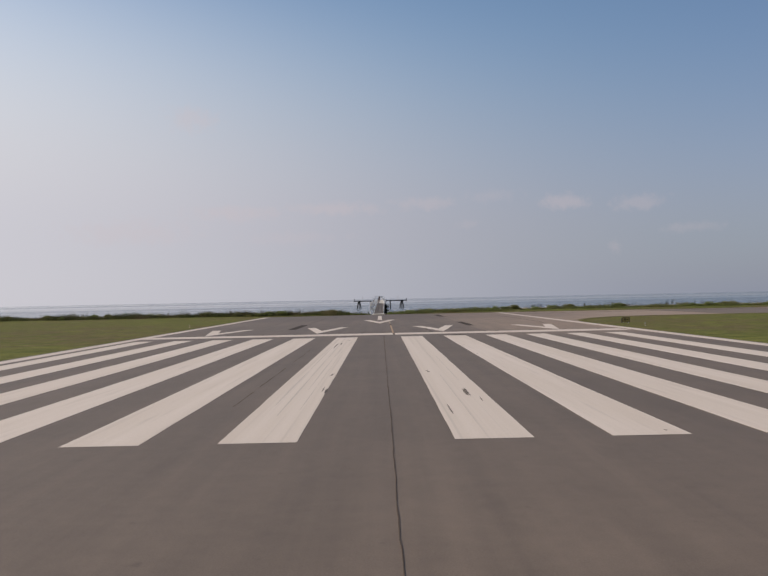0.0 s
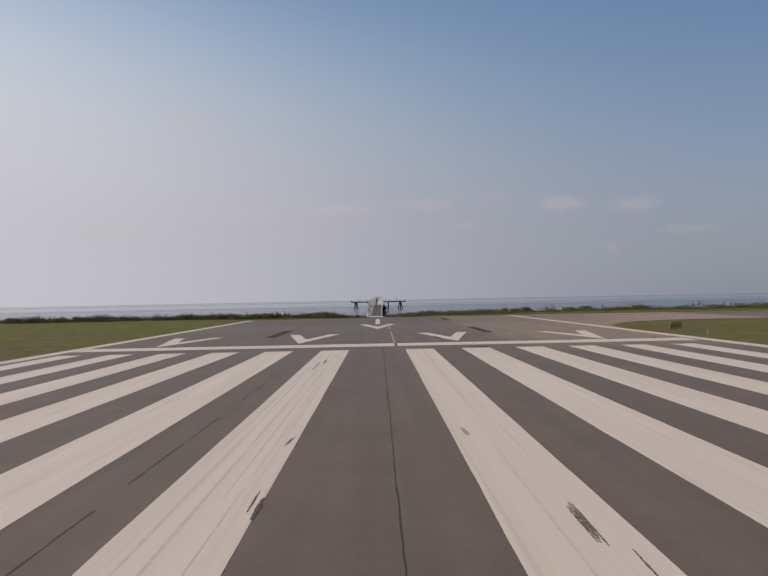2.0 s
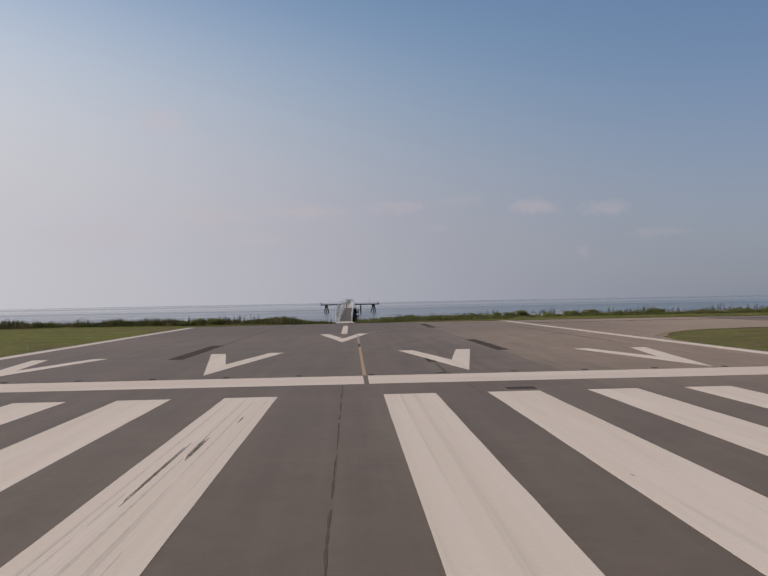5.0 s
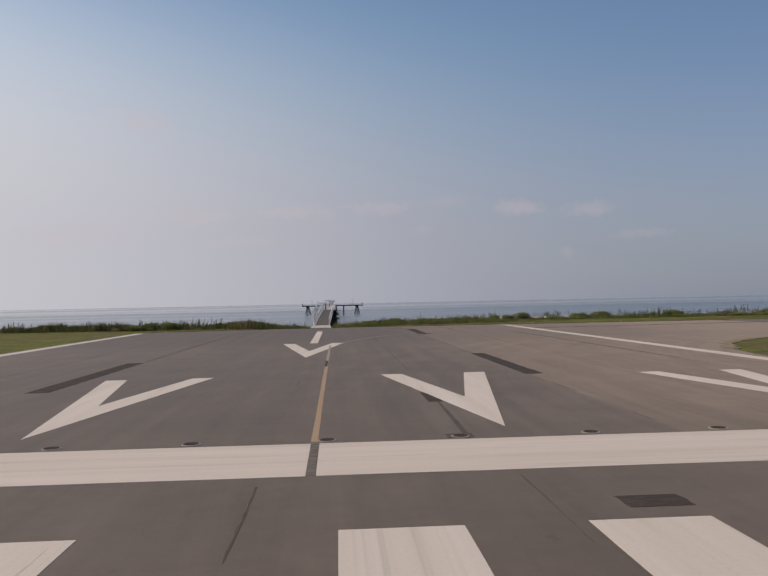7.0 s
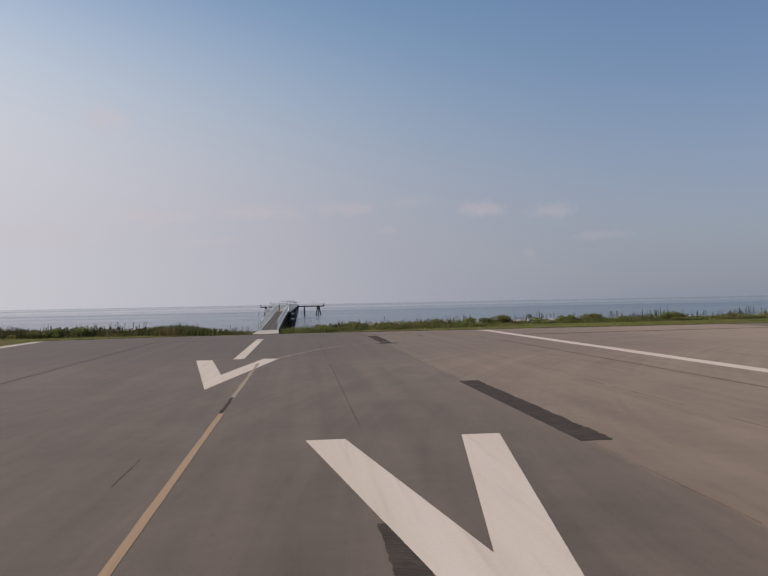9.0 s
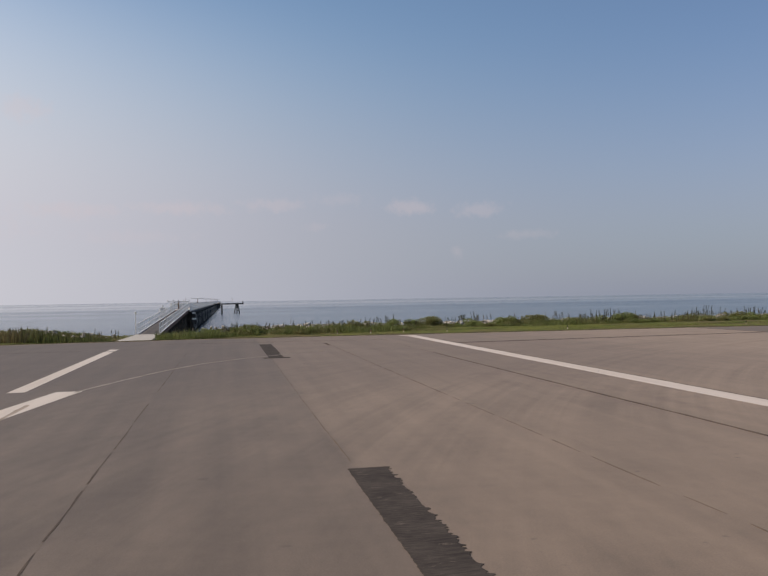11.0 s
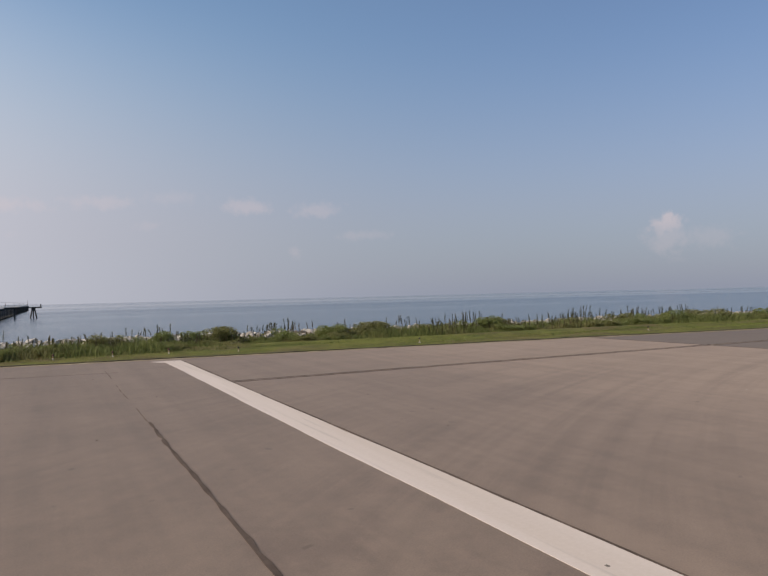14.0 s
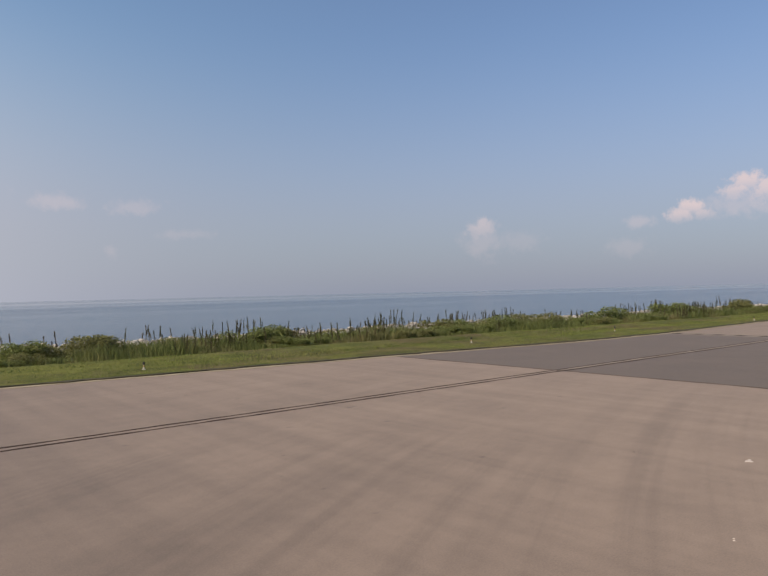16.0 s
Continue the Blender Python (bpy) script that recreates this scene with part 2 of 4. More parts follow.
def paint(name, base, worn, wear=0.5, along=(1.0, 0.035)):
    """Road paint: rubber streaks along the runway, scuffs, and chips down to the asphalt."""
    m, nt, b, pos = material(name, 0.7, 0.0, 0.35)
    tone = math_(nt, "ADD", math_(nt, "MULTIPLY", noise_(nt, stretched(nt, pos, *along), 1.6, 4.0), 0.65), math_(nt, "MULTIPLY", noise_(nt, pos, 14.0, 3.0, 0.7), 0.35))
    c = ramp(nt, tone, [(0.32, tuple(x * y for x, y in zip(base, (0.86, 0.84, 0.80)))), (0.66, base)])
    streak = noise_(nt, stretched(nt, pos, *along), 4.5, 4.0, 0.6)
    c = mixc(nt, maprange(nt, streak, 0.52, 0.76, 0.0, 0.5 * wear), c, tuple(x * 0.45 for x in base))
    chips = noise_(nt, stretched(nt, pos, 1.0, 0.5), 6.0, 5.0, 0.7)
    c = mixc(nt, maprange(nt, chips, 0.73, 0.82, 0.0, 0.4 * wear), c, worn)
    nt.links.new(c, b.inputs["Base Color"])
    bump(nt, b, noise_(nt, pos, 40.0, 3.0, 0.7), 0.25, 0.005)
    return m


def leafy(name, dark, light, dry=None, straw=0.8, bands=0.0):
    m, nt, b, pos = material(name, 0.6, 0.0, 0.25)
    geo = nt.nodes.new("ShaderNodeNewGeometry").outputs["Random Per Island"]
    big = noise_(nt, pos, 0.5, 3.0)
    f = math_(nt, "ADD", math_(nt, "MULTIPLY", geo, 0.5), math_(nt, "MULTIPLY", big, 0.5))
    if bands:
        # lit and shaded undulations along the mown strip, painted into the blade colour
        lit_wave = noise_(nt, stretched(nt, pos, 0.09, 1.0), 0.9, 3.0, 0.55)
        f = math_(nt, "ADD", math_(nt, "MULTIPLY", f, 0.6), math_(nt, "MULTIPLY_ADD", math_(nt, "SUBTRACT", lit_wave, 0.5), bands, 0.2))
    c = ramp(nt, f, [(0.2, dark), (0.7, light)])
    if dry:
        c = mixc(nt, maprange(nt, noise_(nt, pos, 0.23, 3.0), 0.5, 0.68, 0.0, straw), c, dry)
    nt.links.new(c, b.inputs["Base Color"])
    t = nt.nodes.new("ShaderNodeBsdfTranslucent")
    nt.links.new(c, t.inputs[0])
    mix = nt.nodes.new("ShaderNodeMixShader")
    mix.inputs[0].default_value = 0.38
    nt.links.new(b.outputs[0], mix.inputs[1])
    nt.links.new(t.outputs[0], mix.inputs[2])
    nt.links.new(mix.outputs[0], nt.nodes["Material Output"].inputs[0])
    return m


def brushed(name, dark, light):
    """Dark patching material, drawn off crosswise with a brush."""
    m, nt, b, pos = material(name, 0.95, 0.0, 0.1)
    cross, blot = noise_(nt, stretched(nt, pos, 0.6, 4.5), 5.0, 5.0, 0.7), noise_(nt, pos, 1.6, 4.0)
    f = math_(nt, "ADD", math_(nt, "MULTIPLY", cross, 0.65), math_(nt, "MULTIPLY", blot, 0.35))
    c = ramp(nt, f, [(0.36, dark), (0.62, light)])
    c = mixc(nt, maprange(nt, noise_(nt, stretched(nt, pos, 1.0, 3.0), 3.0, 5.0, 0.7), 0.58, 0.70, 0.0, 0.75), c, (0.165, 0.135, 0.108))
    nt.links.new(c, b.inputs["Base Color"])
    bump(nt, b, cross, 0.5, 0.01)
    return m


ASPHALT = asphalt("aged_asphalt", (0.084, 0.0635, 0.0462), (0.156, 0.118, 0.0855), ((0.164, 0.1205, 0.084), (0.276, 0.202, 0.140)))
DARK_ASPHALT = asphalt("newer_asphalt", (0.121, 0.090, 0.063), (0.185, 0.139, 0.098), tracks=0.4)
PATCH = brushed("dark_patch_asphalt", (0.036, 0.030, 0.026), (0.086, 0.071, 0.059))
SEALANT = mottled("crack_sealant", (0.070, 0.053, 0.042), (0.135, 0.103, 0.081), 1.2, 0.95, fine=9.0, spec=0.08)
SEAM = mottled("tarred_seam", (0.040, 0.028, 0.022), (0.088, 0.062, 0.048), 1.2, 0.95, fine=9.0, spec=0.08)
SCUFF = mottled("scuffed_asphalt", (0.066, 0.054, 0.044), (0.112, 0.092, 0.075), 2.0, 0.8, fine=25.0)
JOINT = mottled("open_paving_joint", (0.086, 0.067, 0.052), (0.126, 0.098, 0.075), 2.0, 0.9, fine=25.0, spec=0.1)
BROWN_JOINT = mottled("brown_paving_joint", (0.118, 0.088, 0.066), (0.185, 0.141, 0.106), 2.0, 0.9, fine=25.0, spec=0.1)
STREAK = mottled("tyre_streak", (0.45, 0.40, 0.345), (0.57, 0.505, 0.43), 3.0, 0.85, fine=18.0, spec=0.15)
RUBBER = mottled("scrape_mark", (0.080, 0.068, 0.058), (0.22, 0.19, 0.16), 5.0, 0.9, fine=25.0, spec=0.1)
WHITE_PAINT = paint("white_marking_paint", (0.652, 0.572, 0.488), (0.16, 0.15, 0.14))
BAR_PAINT = paint("brushed_marking_paint", (0.632, 0.546, 0.466), (0.16, 0.15, 0.14), 0.7, (0.05, 1.0))
INNER_PAINT = paint("rubbered_marking_paint", (0.645, 0.566, 0.482), (0.16, 0.15, 0.14), 0.8, (1.0, 0.006))
SAND = mottled("sandy_edge", (0.17, 0.135, 0.085), (0.31, 0.25, 0.16), 1.5, 0.95, fine=14.0, spec=0.1)
PALE_LIP = mottled("pale_lip", (0.29, 0.235, 0.155), (0.41, 0.335, 0.225), 1.5, 0.95, fine=14.0, spec=0.1)
BEIGE = mottled("beige_band", (0.20, 0.165, 0.13), (0.31, 0.26, 0.205), 1.2, 0.9, fine=14.0, spec=0.1)
EDGE_PAINT = paint("white_edge_paint", (0.635, 0.552, 0.474), (0.18, 0.16, 0.14), 0.8)
YELLOW_PAINT = paint("yellow_marking_paint", (0.40, 0.275, 0.170), (0.16, 0.13, 0.10), 1.0)
FADED_PAINT = paint("faded_paint", (0.36, 0.285, 0.21), (0.16, 0.14, 0.12), 1.0)
OLD_PAINT = paint("greyed_paint", (0.335, 0.285, 0.230), (0.16, 0.14, 0.12), 1.0)
CONCRETE = mottled("pale_concrete", (0.36, 0.33, 0.28), (0.54, 0.50, 0.43), 0.8, 0.85, fine=18.0)
STEEL = mottled("galvanised_steel", (0.45, 0.45, 0.44), (0.62, 0.61, 0.59), 2.0, 0.45, 0.6, fine=12.0)
WHITE_METAL = mottled("white_painted_metal", (0.70, 0.69, 0.66), (0.84, 0.83, 0.80), 1.0, 0.5, fine=10.0)
DARK_TIMBER = mottled("tarred_timber", (0.018, 0.016, 0.015), (0.075, 0.068, 0.060), 1.5, 0.85, fine=14.0, vary=0.25)
PALE_TIMBER = mottled("weathered_timber", (0.14, 0.125, 0.105), (0.34, 0.31, 0.265), 1.2, 0.9, fine=14.0, vary=0.4)
# darker deck colour that carries the shadow on the gangway's walkway
SHADED_DECK = mottled("shaded_grating", (0.10, 0.086, 0.074), (0.165, 0.145, 0.126), 1.0, 0.85, fine=12.0)
DOME = mottled("dark_cast_iron", (0.030, 0.026, 0.023), (0.070, 0.060, 0.052), 8.0, 0.9, fine=30.0, spec=0.1)
RING = mottled("dull_steel", (0.22, 0.19, 0.16), (0.38, 0.34, 0.29), 8.0, 0.7, fine=30.0)
GREY_DECK = mottled("weathered_deck", (0.42, 0.39, 0.345), (0.58, 0.54, 0.48), 1.0, 0.85, fine=12.0)
RUST = mottled("rusty_steel", (0.10, 0.055, 0.035), (0.22, 0.12, 0.08), 3.0, 0.8, fine=20.0)
BLACK = mottled("black_painted_metal", (0.012, 0.012, 0.012), (0.03, 0.03, 0.03), 6.0, 0.5, fine=30.0)
SIGN_YELLOW = mottled("sign_yellow", (0.36, 0.27, 0.08), (0.44, 0.34, 0.11), 5.0, 0.5, fine=30.0)
RED_GLASS = mottled("red_lens", (0.085, 0.045, 0.035), (0.13, 0.065, 0.05), 6.0, 0.2, fine=30.0)
ORANGE = mottled("orange_band", (0.32, 0.20, 0.06), (0.42, 0.28, 0.10), 6.0, 0.5, fine=30.0)
LENS = mottled("lamp_lens", (0.22, 0.22, 0.21), (0.33, 0.33, 0.31), 6.0, 0.4, fine=30.0)
ROCK = mottled("limestone_riprap", (0.27, 0.245, 0.21), (0.54, 0.50, 0.435), 1.4, 0.9, fine=9.0, strength=0.6, distance=0.04, vary=0.3)
STEM = mottled("plant_stem", (0.055, 0.045, 0.030), (0.13, 0.105, 0.068), 2.0, 0.9, fine=10.0)
PLUME = leafy("plume_leaf", (0.050, 0.052, 0.024), (0.135, 0.125, 0.058), (0.14, 0.10, 0.058))
BUSH_LEAF = leafy("bush_leaf", (0.100, 0.128, 0.040), (0.255, 0.280, 0.088), (0.205, 0.185, 0.072))
OLIVE_LEAF = leafy("olive_leaf", (0.115, 0.120, 0.042), (0.26, 0.25, 0.092), (0.245, 0.205, 0.090))
WEED_LEAF = leafy("weed_leaf", (0.066, 0.088, 0.026), (0.200, 0.222, 0.068), (0.27, 0.225, 0.105))
GRASS_LEAF = leafy("grass_blade", (0.070, 0.096, 0.023), (0.25, 0.285, 0.068), (0.32, 0.26, 0.11), 0.45, 1.6)

REED_LEAF = leafy("reed_leaf", (0.038, 0.047, 0.018), (0.118, 0.122, 0.044), (0.160, 0.124, 0.064))
FIELD_LEAF = leafy("field_grass_blade", (0.060, 0.074, 0.022), (0.175, 0.18, 0.055), (0.22, 0.175, 0.085))


def turf():
    m, nt, b, pos = material("mown_grass", 0.95, 0.0, 0.1)
    wide, mid, fine = noise_(nt, pos, 0.045, 4.0), noise_(nt, pos, 0.6, 5.0, 0.65), noise_(nt, pos, 9.0, 4.0, 0.7)
    f = math_(nt, "ADD", math_(nt, "MULTIPLY", mid, 0.5), math_(nt, "MULTIPLY", fine, 0.5))
    green = ramp(nt, f, [(0.32, (0.052, 0.066, 0.017)), (0.68, (0.215, 0.218, 0.058))])
    straw = ramp(nt, f, [(0.32, (0.070, 0.058, 0.026)), (0.68, (0.20, 0.155, 0.078))])
    # lengthwise mowing streaks; lit and unlit relief is painted in with them
    swath_shade = noise_(nt, stretched(nt, pos, 0.10, 0.9), 1.0, 4.0, 0.6)
    green = mixc(nt, 1.0, green, ramp(nt, swath_shade, [(0.35, (0.74, 0.77, 0.78)), (0.65, (1.22, 1.18, 1.06))]), "MULTIPLY")
    c = mixc(nt, maprange(nt, math_(nt, "ADD", math_(nt, "MULTIPLY", wide, 0.5), math_(nt, "MULTIPLY", noise_(nt, pos, 0.33, 3.0), 0.5)), 0.44, 0.60, 0.0, 0.85), green, straw)
    nt.links.new(c, b.inputs["Base Color"])
    bump(nt, b, math_(nt, "ADD", f, math_(nt, "MULTIPLY", swath_shade, 1.5)), 0.9, 0.14)
    return m


TURF = turf()


def lake():
    m, nt, b, pos = material("lake_water", 0.10, 0.0, 0.5)
    b.inputs["IOR"].default_value = 1.33
    swell = noise_(nt, stretched(nt, pos, 1.0, 1.7), 0.35, 3.0, 0.6)
    chop = noise_(nt, stretched(nt, pos, 1.0, 1.4), 2.2, 3.0, 0.6)
    lanes = noise_(nt, stretched(nt, pos, 0.0006, 0.0032), 1.0, 3.0, 0.5)
    c = ramp(nt, lanes, [(0.35, (0.125, 0.150, 0.165)), (0.65, (0.080, 0.105, 0.125))])
    # paler towards the shore: the sky's reflection put into the base colour
    sep = nt.nodes.new("ShaderNodeSeparateXYZ")
    nt.links.new(pos, sep.inputs[0])
    c = mixc(nt, maprange(nt, sep.outputs[1], 150.0, 230.0, 0.55, 0.0), c, (0.185, 0.200, 0.200))
    nt.links.new(c, b.inputs["Base Color"])
    nt.links.new(maprange(nt, lanes, 0.35, 0.65, 0.06, 0.2), b.inputs["Roughness"])
    h = math_(nt, "ADD", math_(nt, "MULTIPLY", swell, 1.0), math_(nt, "MULTIPLY", chop, 0.35))
    h = math_(nt, "MULTIPLY", h, maprange(nt, lanes, 0.38, 0.60, 0.4, 1.0))
    h = math_(nt, "MULTIPLY", h, maprange(nt, sep.outputs[1], 700.0, 2600.0, 1.0, 0.65))
    bump(nt, b, h, 1.0, 0.26)
    return m


LAKE = lake()


# ---- building helpers ----
def link(name, bm, mat, parent=None, smooth=False, extra=()):
    me = bpy.data.meshes.new(name)
    bm.to_mesh(me)
    bm.free()
    me.materials.append(mat)
    for e in extra:
        me.materials.append(e)
    if smooth:
        me.shade_smooth()
    ob = new(name, me)
    if parent:
        ob.parent = parent
    return ob


def part(name, bm, mat, parent, label="", smooth=False):
    ob = link(name, bm, mat, parent, smooth)
    if label:
        ob["label"] = label
    return ob


def empty(name, at=(0, 0, 0), label="", category="", group="", kind=""):
    ob = new(name)
    ob.location = at
    ob.empty_display_size = 0.2
    return tagged(ob, label, category, group, kind)


def box(bm, x0, x1, y0, y1, z0, z1, bevel=0.0):
    vs = [bm.verts.new((x, y, z)) for x in (x0, x1) for y in (y0, y1) for z in (z0, z1)]
    quads = ((0, 1, 3, 2), (4, 6, 7, 5), (0, 4, 5, 1), (2, 3, 7, 6), (0, 2, 6, 4), (1, 5, 7, 3))
    faces = [bm.faces.new([vs[i] for i in q]) for q in quads]
    if bevel:
        edges = list({e for f in faces for e in f.edges})
        bmesh.ops.bevel(bm, geom=edges, offset=bevel, segments=1, affect="EDGES")
    return bm


def tube(bm, a, b, r0, r1=None, sides=8):
    a, b = Vector(a), Vector(b)
    r1 = r0 if r1 is None else r1
    q = (b - a).to_track_quat("Z", "Y")
    rings = []
    for p, r in ((a, r0), (b, r1)):
        rings.append([bm.verts.new(p + q @ Vector((r * math.cos(2 * math.pi * i / sides), r * math.sin(2 * math.pi * i / sides), 0))) for i in range(sides)])
    for i in range(sides):
        j = (i + 1) % sides
        bm.faces.new((rings[0][i], rings[0][j], rings[1][j], rings[1][i]))
    bm.faces.new(rings[0][::-1])
    bm.faces.new(rings[1])
    return bm


def lathe(bm, profile, sides=14, at=(0, 0, 0)):
    """Turns (radius, height) pairs about the upright axis."""
    rings = [[bm.verts.new((at[0] + r * math.cos(2 * math.pi * i / sides), at[1] + r * math.sin(2 * math.pi * i / sides), at[2] + z)) for i in range(sides)] for r, z in profile]
    for lo, hi in zip(rings, rings[1:]):
        for i in range(sides):
            j = (i + 1) % sides
            bm.faces.new((lo[i], lo[j], hi[j], hi[i]))
    bm.faces.new(rings[0][::-1])
    bm.faces.new(rings[-1])
    return bm


def prism(bm, outline, z0, z1):
    """An upright slab over an anticlockwise outline."""
    lo, hi = [bm.verts.new((x, y, z0)) for x, y in outline], [bm.verts.new((x, y, z1)) for x, y in outline]
    bm.faces.new(hi)
    bm.faces.new(lo[::-1])
    n = len(outline)
    for i in range(n):
        bm.faces.new((lo[i], lo[(i + 1) % n], hi[(i + 1) % n], hi[i]))
    return bm


def B():
    return bmesh.new()


def wobble_strip(bm, pts, width, z0, z1, rnd, jitter=0.02, rough=0.3):
    """A narrow run of sealant or paint along pts with an uneven width and line."""
    left, right = [], []
    for i, (x, y) in enumerate(pts):
        a, b = Vector(pts[max(0, i - 1)]), Vector(pts[min(len(pts) - 1, i + 1)])
        n = (b - a).normalized()
        n = Vector((-n.y, n.x))
        w = width * 0.5 * (1 + rough * rnd.uniform(-1, 1))
        j = rnd.gauss(0, jitter)
        left.append((x + n.x * (w + j), y + n.y * (w + j)))
        right.append((x - n.x * (w - j), y - n.y * (w - j)))
    lt, rt = [bm.verts.new((*p, z1)) for p in left], [bm.verts.new((*p, z1)) for p in right]
    lb, rb = [bm.verts.new((*p, z0)) for p in left], [bm.verts.new((*p, z0)) for p in right]
    for i in range(len(pts) - 1):
        bm.faces.new((lt[i], rt[i], rt[i + 1], lt[i + 1])[::-1])
        bm.faces.new((lt[i], lt[i + 1], lb[i + 1], lb[i])[::-1])
        bm.faces.new((rt[i], rb[i], rb[i + 1], rt[i + 1])[::-1])
    return bm


def line_points(a, b, step):
    a, b = Vector(a), Vector(b)
    n = max(2, int((b - a).length / step) + 1)
    return [tuple(a.lerp(b, i / (n - 1))) for i in range(n)]


# ---- ground, lake and pavement ----
SHORE_Y = [-2000, 129.5, 131.5, 134.0, 135.3, 137.0, 141.5, 143.6, 146.0, 147.4, 149.0, 151.0, 154.0, 160.0]
SHORE_Z = [-0.035, -0.035, 0.03, 0.17, 0.25, 0.12, 0.05, 0.16, 0.40, 0.25, -0.6, -1.6, -2.7, -4.0]


def shore_height(y):
    return float(np.interp(y, SHORE_Y, SHORE_Z))


def terrain(x, y):
    """Height of the bank; it dips about the foot of the gangway."""
    s = np.interp(y, SHORE_Y, SHORE_Z)
    d = np.interp(y, [-2000, 129.5, 131, 134, 138, 142.5, 147, 149.5, 152, 154, 160], [-0.035, -0.035, -0.04, -0.2, -0.42, -0.62, -0.36, -0.3, -1.6, -2.7, -4.0])
    return s + (d - s) * np.interp(np.abs(np.asarray(x) + 0.3), [3.0, 9.0], [1.0, 0.0])


def build_ground():
    bm = B()
    xs = [-1800, -500, -200] + sorted(list(range(-150, 201, 10)) + [-8.5, -6, -3.4, -2.3, -1.4, 1.0, 1.8, 2.8, 5.5, 8]) + [300, 600, 1800]
    ys = [-1800, -400, -100] + list(range(-40, 120, 20)) + [125, 128, 130, 131.5, 133, 134, 135.3, 137, 138.5, 140, 142, 143.5, 145, 146.2, 147.4, 148.6, 150, 152, 154, 160]
    rnd = random.Random(3)
    grid = []
    for y in ys:
        row = []
        for x in xs:
            z = float(terrain(x, y)) + (rnd.uniform(-0.05, 0.05) if y > 131 else 0.0)
            if abs(x + 0.3) < 2.2 and y > 131:
                z -= 0.16
            row.append(bm.verts.new((x, y + (rnd.uniform(-0.5, 0.5) if y > 136 else 0), z)))
        grid.append(row)
    for a, b in zip(grid, grid[1:]):
        for i in range(len(xs) - 1):
            bm.faces.new((a[i], a[i + 1], b[i + 1], b[i]))
    return tagged(link("ground", bm, TURF, smooth=True), "mown airfield grass running down to a rocky lake shore", "grass", kind="structure")


ground = build_ground()

bm = B()
wx = [-4900, -1500, -500, -150, 0, 150, 500, 1500, 4900]
wy = [146, 170, 250, 400, 800, 1600, 3000, 4900]
grid = [[bm.verts.new((x, y, -2.15)) for x in wx] for y in wy]
for a, b in zip(grid, grid[1:]):
    for i in range(len(wx) - 1):
        bm.faces.new((a[i], a[i + 1], b[i + 1], b[i]))
water = tagged(link("water", bm, LAKE), "calm grey-blue lake reaching the horizon", "water", kind="structure")

ISLAND = [(23.2, 69.0), (23.6, 73.8), (24.6, 78.2), (26.7, 82.6), (29.7, 86.4), (33.2, 89.0), (38.1, 90.6), (49.2, 91.2)]
runway = tagged(link("runway", prism(B(), [(-21.75, -160), (23.2, -160)] + ISLAND + [(49.2, 129.0), (36, 129.5), (22, 130.0), (5, 131.0), (-10, 129.6), (-21.75, 126.8)], -0.3, 0.0), ASPHALT),
                "worn grey asphalt runway end with white threshold markings", "runway", kind="structure")
taxiway = tagged(link("taxiway", prism(B(), [(49.2, 91.2), (70.3, 91.2), (70.3, 128.3), (62, 128.0), (49.2, 129.0)], -0.3, -0.004), DARK_ASPHALT),
                 "darker newer asphalt taxiway beside the runway end", "taxiway", kind="structure")
apron = tagged(link("apron", prism(B(), [(70.3, 91.2), (190, 91.2), (190, 138.5), (110, 133.2), (86, 130.4), (70.3, 128.3)], -0.3, -0.008), ASPHALT),
               "brownish asphalt taxiway beyond a dashed joint", "apron", kind="structure")
part("concrete_band", prism(B(), [(70.2, 96), (71.05, 96), (71.05, 128.25), (70.2, 128.2)], -0.05, 0.004), BEIGE, taxiway, "pale beige band along the joint")
for i in range(20):
    y = 127.9 - i * 1.36
    part("dash", prism(B(), [(70.3, y - 0.52), (70.9, y - 0.5), (70.92, y), (70.31, y + 0.02)], 0.0, 0.009), PATCH, taxiway)
# pale edge along the grass island and along the pavement's end
rnd = random.Random(5)
curve = []
for a, b in zip(ISLAND[2:], ISLAND[3:]):
    curve += line_points(a, b, 0.8)[:-1]
part("island_edge", wobble_strip(B(), [(x - 0.12, y + 0.22) for x, y in curve] + line_points((49.2, 91.3), (120, 91.3), 2.0), 0.75, -0.05, 0.006, rnd, 0.10, 0.5), SAND, runway, "sandy crumbling edge of the grass island")
END = [(-21.7, 126.75), (-10, 129.5), (5, 130.9), (22, 129.95), (36, 129.45), (49.2, 128.95), (62, 128.0), (70.3, 128.3), (86, 130.4), (110, 133.2)]
edge = []
for a, b in zip(END, END[1:]):
    edge += line_points(a, b, 0.7)[:-1]
part("pavement_lip", wobble_strip(B(), [(x, y - 0.05) for x, y in edge], 0.48, -0.1, 0.012, rnd, 0.03, 0.4), PALE_LIP, runway, "pale crumbling lip at the pavement's end")

# soil strip, darkened to stand in for the shadow line behind the lip
part("shaded_soil_edge", wobble_strip(B(), [(x, y + 0.34) for x, y in edge], 0.30, -0.1, 0.052, rnd, 0.07, 0.9), mottled("shaded_soil", (0.035, 0.031, 0.018), (0.105, 0.09, 0.045), 1.5, 0.95, fine=12.0), runway, "dark overgrown soil edge coloured for the shadow line behind the lip")

